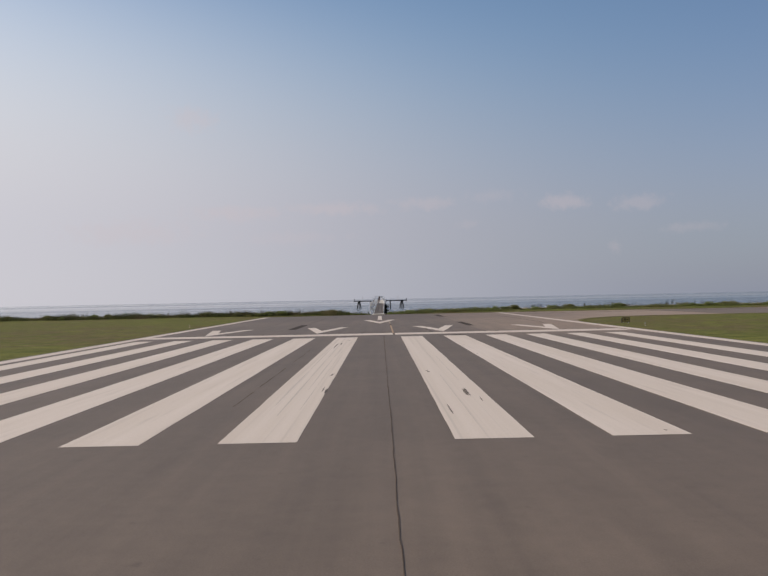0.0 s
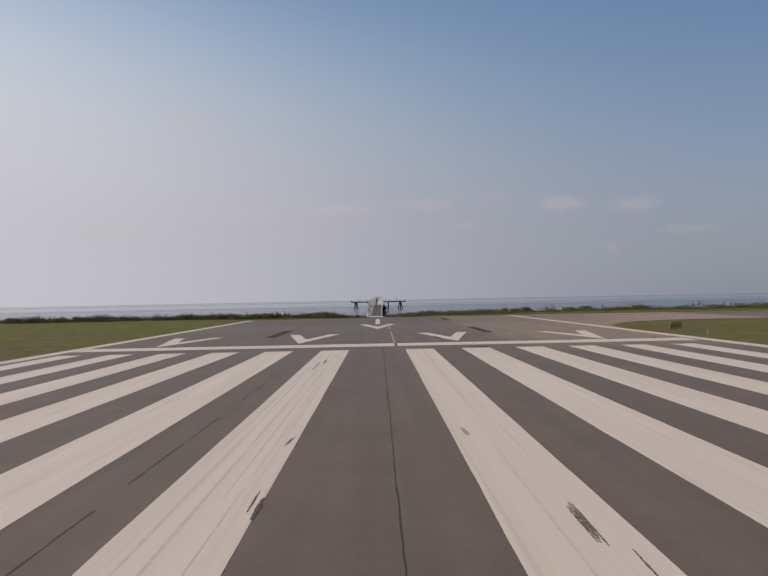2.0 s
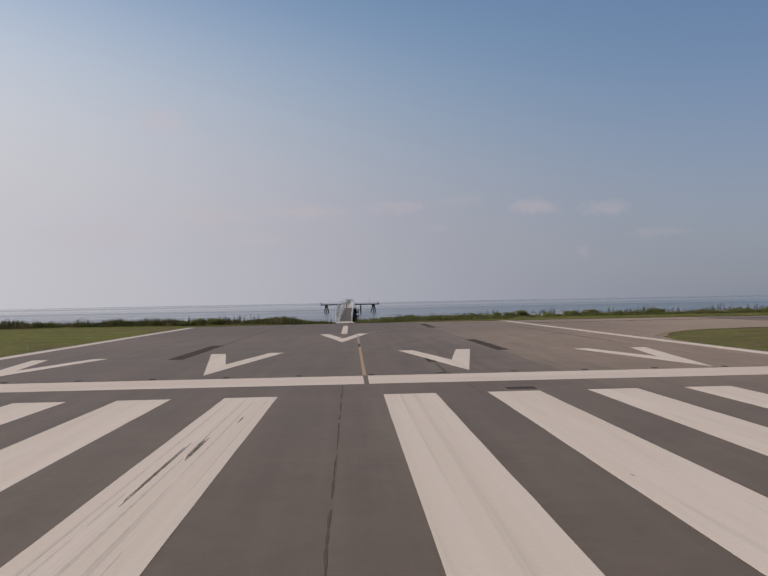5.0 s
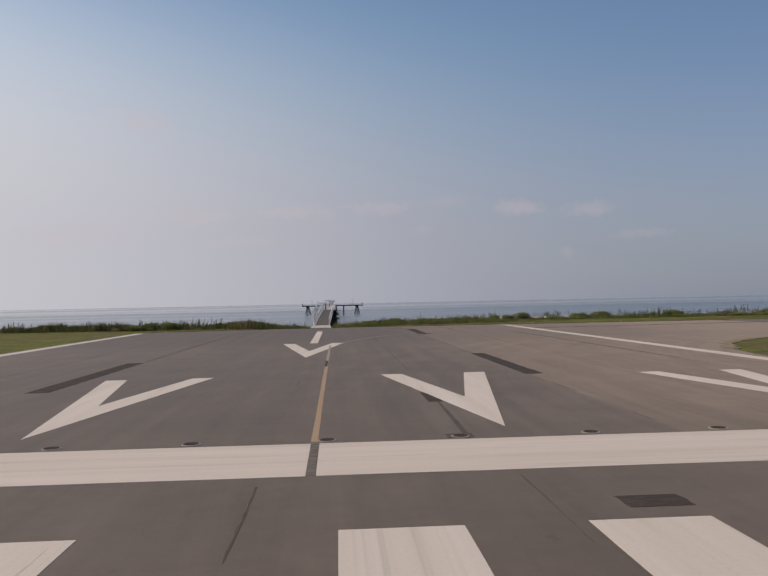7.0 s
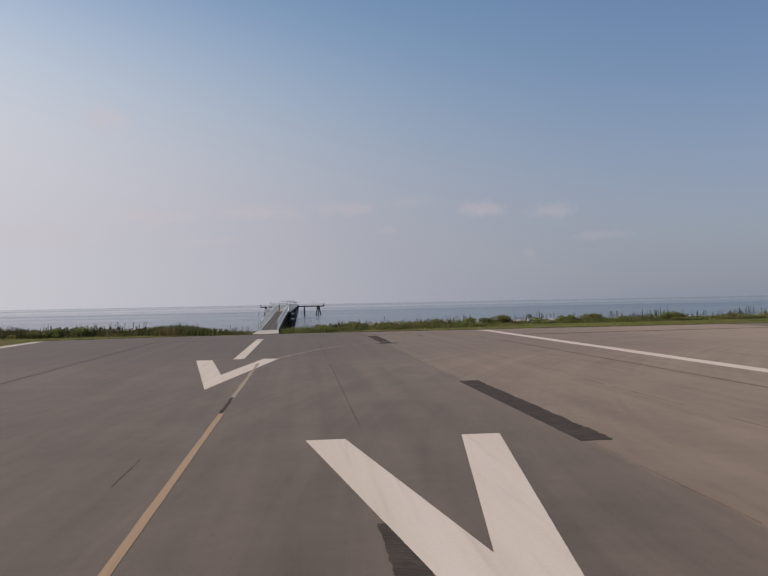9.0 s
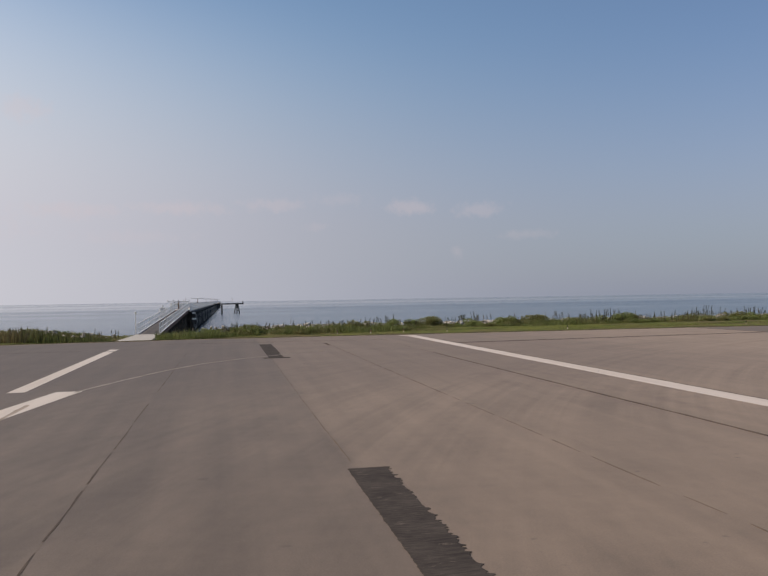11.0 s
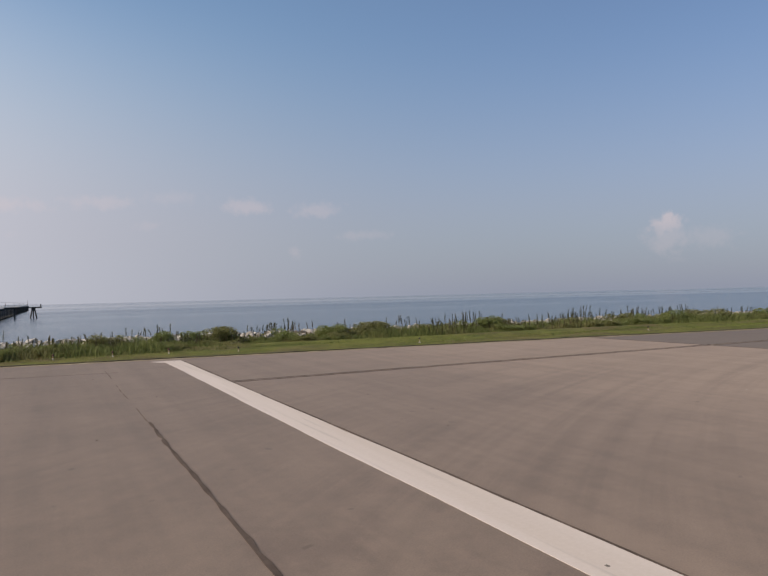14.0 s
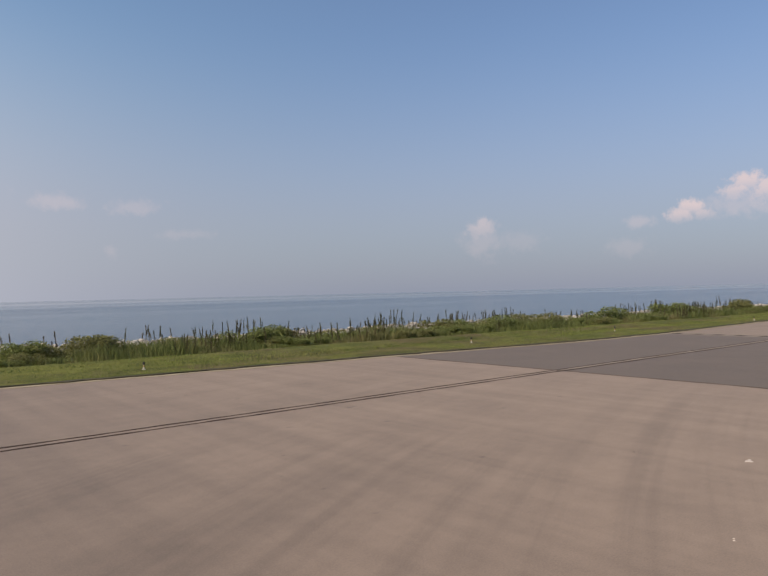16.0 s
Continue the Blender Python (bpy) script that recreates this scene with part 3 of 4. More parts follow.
# ---- runway markings ----
STRIPES = [(1.753, 3.505), (5.258, 7.01), (8.66, 10.34), (11.97, 13.56), (15.25, 16.75), (18.45, 19.85)]
for lo, hi in STRIPES:
    for s in (-1, 1):
        x0, x1 = sorted((s * lo, s * hi))
        bm = B()
        pts = line_points((0.5 * (x0 + x1), 0.0), (0.5 * (x0 + x1), 45.72), 1.5)
        wobble_strip(bm, pts, x1 - x0, -0.01, 0.005, rnd, 0.003, 0.006)
        part("threshold_stripe", bm, INNER_PAINT if lo < 2 else WHITE_PAINT, runway, "white painted threshold stripe with rubber streaks")
part("threshold_bar", wobble_strip(B(), line_points((-20.4, 50.68), (1.17, 50.68), 1.5), 3.2, -0.01, 0.005, rnd, 0.006, 0.006), BAR_PAINT, runway, "broad white threshold bar across the runway")
part("threshold_bar", wobble_strip(B(), line_points((1.36, 50.68), (21.65, 50.68), 1.5), 3.2, -0.01, 0.005, rnd, 0.006, 0.006), BAR_PAINT, runway, "broad white threshold bar across the runway")


def arrowhead(cx, y0, half=2.33, length=14.6, arm=0.9, notch=5.95):
    pts = [(cx, y0), (cx + half, y0 + length), (cx + half - arm, y0 + length), (cx, y0 + notch), (cx - half + arm, y0 + length), (cx - half, y0 + length)]
    part("arrowhead", prism(B(), pts, -0.01, 0.005), WHITE_PAINT, runway, "white painted arrowhead on the asphalt")


arrowhead(-5.78, 54.0, 2.27, 14.5)
arrowhead(5.88, 53.85, 2.25, 14.25)
for cx in (-15.9, 16.4):
    arrowhead(cx, 52.9, 2.2, 13.4)
arrowhead(-0.02, 79.5, 2.33, 15.4)
part("arrow_shaft", prism(B(), [(-0.31, 95.2), (0.29, 95.2), (0.25, 120.0), (-0.35, 120.0)], -0.01, 0.005), WHITE_PAINT, runway, "white shaft of the centre arrow")
part("edge_line", wobble_strip(B(), line_points((22.5, -140), (22.5, 128.7), 2.0), 0.89, -0.01, 0.005, rnd, 0.012, 0.03), EDGE_PAINT, runway, "worn white runway edge line")
part("edge_line", wobble_strip(B(), line_points((-20.95, -140), (-20.95, 125.9), 2.0), 0.92, -0.01, 0.005, rnd, 0.012, 0.03), EDGE_PAINT, runway, "worn white runway edge line")
part("yellow_line", wobble_strip(B(), line_points((1.24, 52.5), (1.25, 73.2), 0.8), 0.15, -0.01, 0.005, rnd, 0.003, 0.06), YELLOW_PAINT, runway, "faded yellow lead line")
part("yellow_line", wobble_strip(B(), line_points((1.25, 76.6), (1.30, 91.5), 0.6), 0.14, -0.01, 0.0055, rnd, 0.008, 0.35), FADED_PAINT, runway, "faded yellow lead line")
part("blackout_line", wobble_strip(B(), line_points((1.22, 73.0), (1.23, 76.8), 0.4), 0.11, -0.01, 0.006, rnd, 0.015, 0.2), PATCH, runway, "black patch over the yellow line")
part("joint_cover", wobble_strip(B(), line_points((1.265, 49.1), (1.265, 52.3), 0.4), 0.17, -0.01, 0.0045, rnd, 0.004, 0.1), RUBBER, runway, "dark gap in the threshold bar")
old = [(2.1 + 0.0, 94.6), (3.3, 98.5), (4.6, 102.2), (6.2, 105.6), (8.5, 108.5), (10.6, 110.4), (12.2, 111.8), (13.9, 113.0)]
dense = []
for a, b in zip(old, old[1:]):
    dense += line_points(a, b, 0.5)[:-1]
part("old_taxi_line", wobble_strip(B(), dense, 0.13, -0.01, 0.0085, rnd, 0.01, 0.4), OLD_PAINT, runway, "thin faded curved taxi line")

# longitudinal paving joints, sealed, and cross joints;
# the strip at 22.985 is a painted shadow line beside the edge line
for x, y0, y1, w in [(0.36, -60, 27, 0.014), (-8.95, 79, 122, 0.018), 
                     (19.04, 73, 108.5, 0.07), (14.3, 118.0, 121.3, 0.15), (22.985, 58, 128.4, 0.045)]:
    pts, x2, y = [], 0.0, y0
    while y < y1:
        x2 = 0.93 * x2 + rnd.gauss(0, 0.0045)
        pts.append((x + x2, y))
        y += rnd.uniform(0.25, 0.7)
    part("seal_or_shadow_line", wobble_strip(B(), pts, w, -0.01, 0.0095, rnd, 0.006, 0.55), SEALANT, runway, "dark strip: sealed paving joint, or shadow line beside the edge line")
for a, b, w in [((23.0, 116.6), (49.2, 118.72), 0.085), ((23.0, 116.97), (49.2, 119.09), 0.075)]:
    part("seal_or_shadow_line", wobble_strip(B(), line_points(a, b, 0.6), w, -0.01, 0.0095, rnd, 0.01, 0.5), SEAM, runway, "dark strip: sealed paving joint, or shadow line beside the edge line")
part("taxi_line", wobble_strip(B(), line_points((49.3, 118.91), (120, 124.79), 0.9), 0.20, -0.01, 0.006, rnd, 0.006, 0.25), FADED_PAINT, taxiway, "faded yellow line between dark borders")
part("seal_or_shadow_line", wobble_strip(B(), line_points((49.21, 91.6), (49.21, 128.7), 0.6), 0.09, -0.01, 0.0085, rnd, 0.012, 0.5), SEALANT, taxiway, "dark seam along the newer asphalt")
part("seal_or_shadow_line", wobble_strip(B(), line_points((49.2, 118.72), (120, 124.6), 0.8), 0.08, -0.01, 0.0095, rnd, 0.01, 0.5), SEAM, taxiway, "dark strip: sealed paving joint, or shadow line beside the edge line")
part("seal_or_shadow_line", wobble_strip(B(), line_points((49.2, 119.09), (120, 124.97), 0.8), 0.08, -0.01, 0.0095, rnd, 0.01, 0.4), SEAM, taxiway, "dark strip: sealed paving joint, or shadow line beside the edge line")
# old joints that come and go, never sealed
for x, y0, y1, w, share in [(14.4, 62, 90, 0.034, 0.97), (14.4, 90, 118.5, 0.048, 1.0), (19.0, 108.6, 122, 0.035, 0.9), (0.36, 27, 49, 0.045, 1.0), (0.25, 53, 66, 0.020, 0.45), (-4.3, 6, 30, 0.035, 0.8), (-13.6, 62, 100, 0.02, 0.45), (5.0, 70, 112, 0.03, 0.85), (9.75, 54, 66.5, 0.035, 0.7), (9.75, 80.5, 107.8, 0.026, 0.75), (5.0, 37, 49, 0.018, 0.4), (18.98, 60, 72.5, 0.035, 0.75), (-4.4, 62, 110, 0.018, 0.35)]:
    y, x2 = y0, 0.0
    while y < y1:
        run = rnd.uniform(1.0, 4.5)
        if rnd.random() < share:
            pts = []
            for k in range(max(2, int(run / 0.35))):
                x2 = 0.9 * x2 + rnd.gauss(0, 0.005)
                pts.append((x + x2, y + k * 0.35))
            part("open_joint", wobble_strip(B(), pts, w * 0.75, -0.01, 0.004, rnd, 0.003, 0.75), BROWN_JOINT if x > 7 and y > 60 else JOINT, runway, "faint broken paving joint")
        y += run


for a, b in (((2.5, 124.6), (12.0, 123.9)), ((9.0, 124.2), (19.5, 123.6)), ((-9.0, 118.5), (-2.0, 119.0))):
    part("open_joint", wobble_strip(B(), line_points(a, b, 0.5), 0.05, -0.01, 0.0042, rnd, 0.02, 0.7), BROWN_JOINT if a[0] > 0 else JOINT, runway, "faint broken paving joint")


def ragged(x0, x1, y0, y1, name, mat, label, jag=0.008, step=0.16, z=0.007, slant=0.0, taper=False, brush=0.0):
    rows = max(2, int((y1 - y0) / step))
    left = [(x0 + rnd.gauss(0, jag) + slant * i / rows, y0 + (y1 - y0) * i / rows) for i in range(rows + 1)]
    right = [(x1 + rnd.gauss(0, jag) + slant * i / rows, y0 + (y1 - y0) * i / rows + rnd.gauss(0, jag * 0.5)) for i in range(rows + 1)]
    if brush:
        drift = 0.0
        for i in range(0, rows, 2):
            drift = 0.85 * drift + rnd.gauss(0, 0.3 * brush)
            a, b = 0.25 * abs(rnd.gauss(0, brush)), min(0.09, max(0.0, rnd.expovariate(1 / brush) + drift))
            for k in (i, i + 1):
                left[k], right[k] = (left[k][0] - a, left[k][1]), (right[k][0] + b, right[k][1])
    if taper:
        for i in range(rows + 1):
            k = 0.25 + 0.75 * math.sin(math.pi * (i + 0.4) / (rows + 0.8)) ** 0.7
            m = 0.5 * (left[i][0] + right[i][0])
            left[i], right[i] = (m + (left[i][0] - m) * k, left[i][1]), (m + (right[i][0] - m) * k, right[i][1])
    bm = B()
    lv, rv = [bm.verts.new((*p, z)) for p in left], [bm.verts.new((*p, z)) for p in right]
    ld, rd = [bm.verts.new((*p, -0.01)) for p in left], [bm.verts.new((*p, -0.01)) for p in right]
    for i in range(rows):
        bm.faces.new((lv[i], rv[i], rv[i + 1], lv[i + 1]))
        bm.faces.new((ld[i], lv[i], lv[i + 1], ld[i + 1]))
        bm.faces.new((rv[i], rd[i], rd[i + 1], rv[i + 1]))
    bm.faces.new((lv[0], ld[0], rd[0], rv[0]))
    bm.faces.new((lv[-1], rv[-1], rd[-1], ld[-1]))
    return part(name, bm, mat, runway, label)


DARK = "dark ragged asphalt trench patch"
ragged(9.60, 10.30, 66.75, 79.8, "trench_patch", PATCH, DARK, 0.004, 0.028, brush=0.04)
ragged(-9.75, -8.95, 64.3, 78.4, "trench_patch", PATCH, DARK, 0.004, 0.028, brush=0.04)
ragged(9.66, 10.42, 108.4, 121.2, "trench_patch", PATCH, DARK, 0.004, 0.028, brush=0.04)
ragged(9.36, 10.80, 107.75, 108.3, "trench_patch", PATCH, DARK, 0.01)
ragged(6.08, 7.06, 46.3, 46.95, "trench_patch", PATCH, DARK, 0.015)
ragged(4.58, 5.02, 58.75, 61.3, "trench_patch", PATCH, DARK, 0.012, z=0.003)
left = [(4.86 - 0.14 * k / 12 - 0.02 - 0.002 * k + rnd.gauss(0, 0.010), 58.75 - 0.5 * k) for k in range(13)]
right = [(4.90 - 0.12 * k / 12 + 0.02 + 0.002 * k + rnd.gauss(0, 0.010), 58.75 - 0.5 * k) for k in range(13)]
part("rubber_streak", prism(B(), left + right[::-1], -0.01, 0.004), SCUFF, runway, "dark scuffed streak widening towards a light")


def scrape(x, y, w, l, reach=0.0):
    """A gouge made of close parallel strokes of uneven length, leaning by reach over its length."""
    n = max(1, min(5, int(w / 0.03)))
    for k in range(n):
        x0, half = x + w * (k + 0.5) / n, 0.52 * w / n
        y0, y1 = y + rnd.uniform(0, 0.18) * l, y + l - rnd.uniform(0, 0.25) * l
        ragged(x0 - half, x0 + half, y0, y1, "scrape", RUBBER, "short dark gouge in the paint", 0.004, 0.09, z=0.0068 + 0.0007 * k, slant=reach + rnd.uniform(-0.01, 0.01), taper=True)


for x, y, w, l, reach in [(-1.99, 14.3, 0.035, 1.4, 0.06), (-1.94, 14.4, 0.035, 1.3, 0.06), (2.09, 15.2, 0.035, 1.3, -0.06), (2.14, 15.2, 0.03, 1.2, -0.05), (2.84, 7.3, 0.13, 2.2, 0.02), (3.16, 5.9, 0.03, 1.4, 0.02),
                          (2.03, 3.3, 0.04, 2.2, 0.0), (-2.95, 31.8, 0.06, 5.8, 0.0), (-2.70, 35.5, 0.09, 2.9, 0.0), (-2.3, 40.0, 0.04, 1.6, 0.0),
                          (5.40, 25.0, 0.04, 0.2, 0.0), (5.92, 26.2, 0.03, 0.15, 0.0), (5.55, 33.2, 0.03, 0.2, 0.0), (22.4, 94.9, 0.05, 0.10, 0.0), (-1.1, 24.0, 0.03, 0.5, 0.0), (6.6, 0.5, 0.06, 0.14, 0.0)]:
    scrape(x, y, w, l, reach)
ragged(-0.36, 0.32, 117.6, 117.95, "scrape", SCUFF, "dark cut across the arrow's shaft", 0.02, 0.09)
part("paint_fleck", prism(B(), [(21.45, 128.45), (22.06, 127.6), (22.06, 128.62), (21.6, 128.68)], -0.01, 0.0045), EDGE_PAINT, runway)
# a bite out of the stripe's edge, with scraped paint beside it
ragged(-1.81, -1.735, 8.8, 10.05, "bite", SCUFF, "bare asphalt where the paint is scraped off", 0.012, 0.09, taper=True)
ragged(-1.92, -1.88, 9.2, 10.5, "scrape", RUBBER, "short dark gouge in the paint", 0.005, 0.09, taper=True)
# long rubber streaks on the stripe left of the centre joint
for x, y0, y1, w in ((-3.05, 6, 33, 0.05), (-2.72, 4, 45, 0.06), (-2.42, 10, 44.5, 0.045), (-2.2, 5, 30, 0.03), (-3.2, 26, 44, 0.04), (-2.0, 33, 45.4, 0.03), (3.05, 12, 24, 0.03), (2.5, 2, 14, 0.03)):
    y = y0
    while y < y1:
        run = rnd.uniform(5.0, 14.0)
        ragged(x - w * rnd.uniform(0.3, 0.6), x + w * rnd.uniform(0.3, 0.6), y, min(y + run, y1), "rubber_streak", STREAK, "soft grey tyre streak on the paint", 0.002, 0.3, z=0.0062, taper=True)
        y += run * rnd.uniform(1.01, 1.1)


for i in range(18):
    x, y = rnd.uniform(6, 46), rnd.uniform(80, 128)
    r = rnd.uniform(0.012, 0.034)
    bm = B()
    prism(bm, [(x + r * rnd.uniform(0.5, 1.2) * math.cos(a * 1.047), y + r * 1.4 * rnd.uniform(0.5, 1.2) * math.sin(a * 1.047)) for a in range(6)], -0.01, 0.006)
    part("tar_spot", bm, SEALANT, runway)
for x, y, r in ((40.0, 106.85, 0.07), (40.12, 106.9, 0.05), (35.93, 104.86, 0.02), (36.0, 104.9, 0.014)):
    part("paint_fleck", prism(B(), [(x + r * rnd.uniform(0.5, 1.3) * math.cos(a * 1.257), y + r * rnd.uniform(0.5, 1.3) * math.sin(a * 1.257)) for a in range(5)], -0.01, 0.006), WHITE_PAINT, runway)


# ---- lights and signs on the airfield ----
def inset_light(x, y, collar=False):
    ob = empty("inset_light", (x, y, 0.0), "round flush steel threshold light set in the asphalt", "runway light", "threshold lights")
    if collar:
        part("collar", box(B(), -0.31, 0.31, -0.2, 0.34, -0.05, 0.0065), SCUFF, ob, "square dark sealed collar")
    part("ring", lathe(B(), [(0.215, -0.02), (0.215, 0.010), (0.20, 0.016), (0.172, 0.016)], 24), RING, ob, "worn pale steel ring")
    part("cover", lathe(B(), [(0.172, -0.01), (0.172, 0.022), (0.12, 0.030), (0.03, 0.032)], 20), DOME, ob, "dark domed cover")
    part("prism_window", box(B(), -0.05, 0.05, -0.165, -0.10, 0.018, 0.029), DOME, ob)
    return ob


for i in range(-6, 7):
    inset_light(1.52 + i * 3.05, 52.66, collar=i in (1,))


def edge_marker(x, y, top, group, label):
    z = shore_height(y)
    ob = empty("edge_light", (x, y, z), label, "airfield light", group)
    ob.scale = (0.75, 0.75, 0.75)
    part("pad", lathe(B(), [(0.13, -0.05), (0.13, 0.0), (0.11, 0.012)], 14), CONCRETE, ob, "round concrete pad")
    part("stem", lathe(B(), [(0.055, 0.0), (0.055, 0.08), (0.038, 0.10), (0.038, 0.26)], 10), CONCRETE, ob, "pale stem")
    part("band", lathe(B(), [(0.042, 0.15), (0.046, 0.17), (0.046, 0.21), (0.042, 0.23)], 10), ORANGE, ob)
    part("lamp", lathe(B(), [(0.05, 0.26), (0.07, 0.28), (0.07, 0.33), (0.055, 0.41), (0.02, 0.44)], 12), top, ob)
    return ob


for x in (26.7, 38.3, 57.0, 70.0, 88.0, 108):
    edge_marker(x, 131.9, BLACK, "taxiway edge lights", "small pale taxiway light with a dark top in the grass")
for x in (16.9, 19.9, 22.9):
    edge_marker(x, 132.6, RED_GLASS, "runway end lights", "small runway end light with a red lens in the grass")
for y in (20, 57.5):
    edge_marker(25.8, y, LENS, "runway edge lights", "small white runway edge light in the grass")
for y in (20, 80):
    edge_marker(-24.0, y, LENS, "runway edge lights", "small white runway edge light in the grass")


def glyph(body, size, x, y, z, name, parent, mat):
    cu = bpy.data.curves.new(name, "FONT")
    cu.body, cu.size, cu.align_x, cu.align_y, cu.extrude = body, size, "CENTER", "CENTER", 0.004
    tmp = new(name, cu)
    me = bpy.data.meshes.new_from_object(tmp.evaluated_get(bpy.context.evaluated_depsgraph_get()))
    bpy.data.objects.remove(tmp)
    ob = new(name, me)
    me.materials.clear()
    me.materials.append(mat)
    ob.parent = parent
    ob.matrix_local = pose(x, y, z, 90, 0, 0)
    return ob


sign = empty("taxiway_sign", (26.6, 65.8, -0.035), "low yellow taxiway sign with a black letter B and arrow", "sign")
part("panel", box(B(), -0.5, 0.5, -0.06, 0.06, 0.18, 0.78, 0.015), SIGN_YELLOW, sign, "yellow face with black writing")
bm = B()
for x0, x1, z0, z1 in ((-0.56, -0.5, 0.12, 0.86), (0.5, 0.56, 0.12, 0.86), (-0.5, 0.5, 0.12, 0.18), (-0.5, 0.5, 0.78, 0.86)):
    box(bm, x0, x1, -0.1, 0.1, z0, z1)
part("frame", bm, mottled("sign_frame", (0.10, 0.075, 0.04), (0.17, 0.13, 0.07), 4.0, 0.6, fine=20.0), sign, "dull bronze frame")
part("end_post", box(B(), -0.68, -0.60, -0.06, 0.06, 0.0, 0.74, 0.02), BLACK, sign, "thin dark end post")
for x in (-0.4, 0.4):
    part("leg", box(B(), x - 0.035, x + 0.035, -0.05, 0.05, -0.05, 0.12), STEEL, sign)
part("base", box(B(), -0.62, 0.62, -0.14, 0.14, -0.08, 0.012, 0.01), SCUFF, sign, "thin dark base")
glyph("B", 0.62, -0.2, -0.066, 0.48, "letter", sign, BLACK)
part("arrow", prism(B(), [(0.02, -0.035), (0.24, -0.035), (0.24, -0.12), (0.42, 0.0), (0.24, 0.12), (0.24, 0.035), (0.02, 0.035)], -0.004, 0.004), BLACK, sign).matrix_local = pose(0, -0.066, 0.48, 90, 0, 0)

sign.scale = (0.72, 0.72, 0.72)

# ---- approach light pier ----
DECK, RAMP0, RAMP1, PIER1, HALF = 1.75, 146.0, 196.0, 780.0, 1.7


def slab(bm, ends, depth):
    """A sloping slab through two cross edges, each (x0, x1, y, z)."""
    top, low = [], []
    for (x0, x1, y, z) in ends:
        top += [bm.verts.new((x0, y, z)), bm.verts.new((x1, y, z))]
        low += [bm.verts.new((x0, y, z - depth)), bm.verts.new((x1, y, z - depth))]
    bm.faces.new((top[0], top[1], top[3], top[2]))
    bm.faces.new((low[2], low[3], low[1], low[0]))
    for i, j in ((0, 1), (1, 3), (3, 2), (2, 0)):
        bm.faces.new((top[j], top[i], low[i], low[j]))
    return bm


part("path", slab(B(), [(-1.62, 1.25, 130.6, -0.01), (-1.5, 0.85, 146.1, -0.07)], 0.75), CONCRETE, runway, "pale concrete path from the pavement's end to the gangway")

gangway = empty("gangway", (0, RAMP0, 0.0), "long sloping grey metal gangway with white handrails up to the pier", "gangway")
slope = lambda y: -0.06 + (DECK + 0.06) * (y - RAMP0) / (RAMP1 - RAMP0)
lean = lambda y: -0.30 + 0.40 * (y - RAMP0) / (RAMP1 - RAMP0)
L = RAMP1 - RAMP0


def sloped(bm, x0, x1, dz0, dz1):
    vs = [bm.verts.new((x + lean(RAMP0 + y), y, slope(RAMP0 + y) + dz)) for x in (x0, x1) for y in (0, L) for dz in (dz0, dz1)]
    for q in ((0, 1, 3, 2), (4, 6, 7, 5), (0, 4, 5, 1), (2, 3, 7, 6), (0, 2, 6, 4), (1, 5, 7, 3)):
        bm.faces.new([vs[i] for i in q])
    return bm


# the walkway's shadow is in its material's colour
part("walkway", sloped(B(), -0.98, 0.98, -0.06, 0.0), SHADED_DECK, gangway, "grating walkway coloured grey-brown for the shadow it lies in")
for x in (-1.09, 0.99):
    part("girder", sloped(B(), x, x + 0.1, -0.42, 0.02), RUST, gangway, "dark steel girder")
    part("kick_plate", sloped(B(), x - 0.012, x + 0.112, 0.03, 0.09), WHITE_METAL, gangway, "pale kick plate")
    for h in (0.55, 1.07):
        part("handrail", sloped(B(), x + 0.015, x + 0.085, h - 0.035, h + 0.035), WHITE_METAL, gangway, "white handrail")
    n = 30
    for i in range(n + 1):
        y = L * i / n
        z, xc = slope(RAMP0 + y), x + lean(RAMP0 + y)
        part("rail_post", box(B(), xc + 0.01, xc + 0.09, y - 0.04, y + 0.04, z - 0.2, z + 1.1), WHITE_METAL, gangway)
for y in range(5, int(L), 6):
    for x in (-0.8, 0.8):
        part("timber_post", tube(B(), (x * 1.15 + lean(RAMP0 + y), y, -3.0), (x + lean(RAMP0 + y), y, slope(RAMP0 + y) - 0.07), 0.17, 0.15, 8), DARK_TIMBER, gangway, "dark timber pile")
    part("cap_beam", box(B(), -1.1, 1.1, y - 0.15, y + 0.15, slope(RAMP0 + y) - 0.72, slope(RAMP0 + y) - 0.44), DARK_TIMBER, gangway)

pier = empty("pier", (0, RAMP1, 0.0), "long dark timber approach-light pier with white handrails over the lake", "pier")
PL = PIER1 - RAMP1
part("deck", box(B(), -HALF, HALF, 0.02, PL, DECK - 0.2, DECK), GREY_DECK, pier, "weathered grey plank deck")
for x in (-HALF - 0.05, HALF - 0.15):
    part("stringer", box(B(), x, x + 0.2, 0.02, PL, DECK - 0.55, DECK - 0.205), DARK_TIMBER, pier, "dark timber stringer")
    for h in (0.3, 0.68, 1.05):
        part("handrail", box(B(), x + 0.055, x + 0.135, 0.02, PL, DECK + h - 0.045, DECK + h + 0.045), WHITE_METAL, pier, "white handrail")
gw = random.Random(47)


def shared(name, mesh, at, parent, label=""):
    ob = new(name, mesh)
    ob.parent, ob.location = parent, at
    if label:
        ob["label"] = label
    return ob


def mesh_of(name, bm, mat):
    me = bpy.data.meshes.new(name)
    bm.to_mesh(me)
    bm.free()
    me.materials.append(mat)
    return me


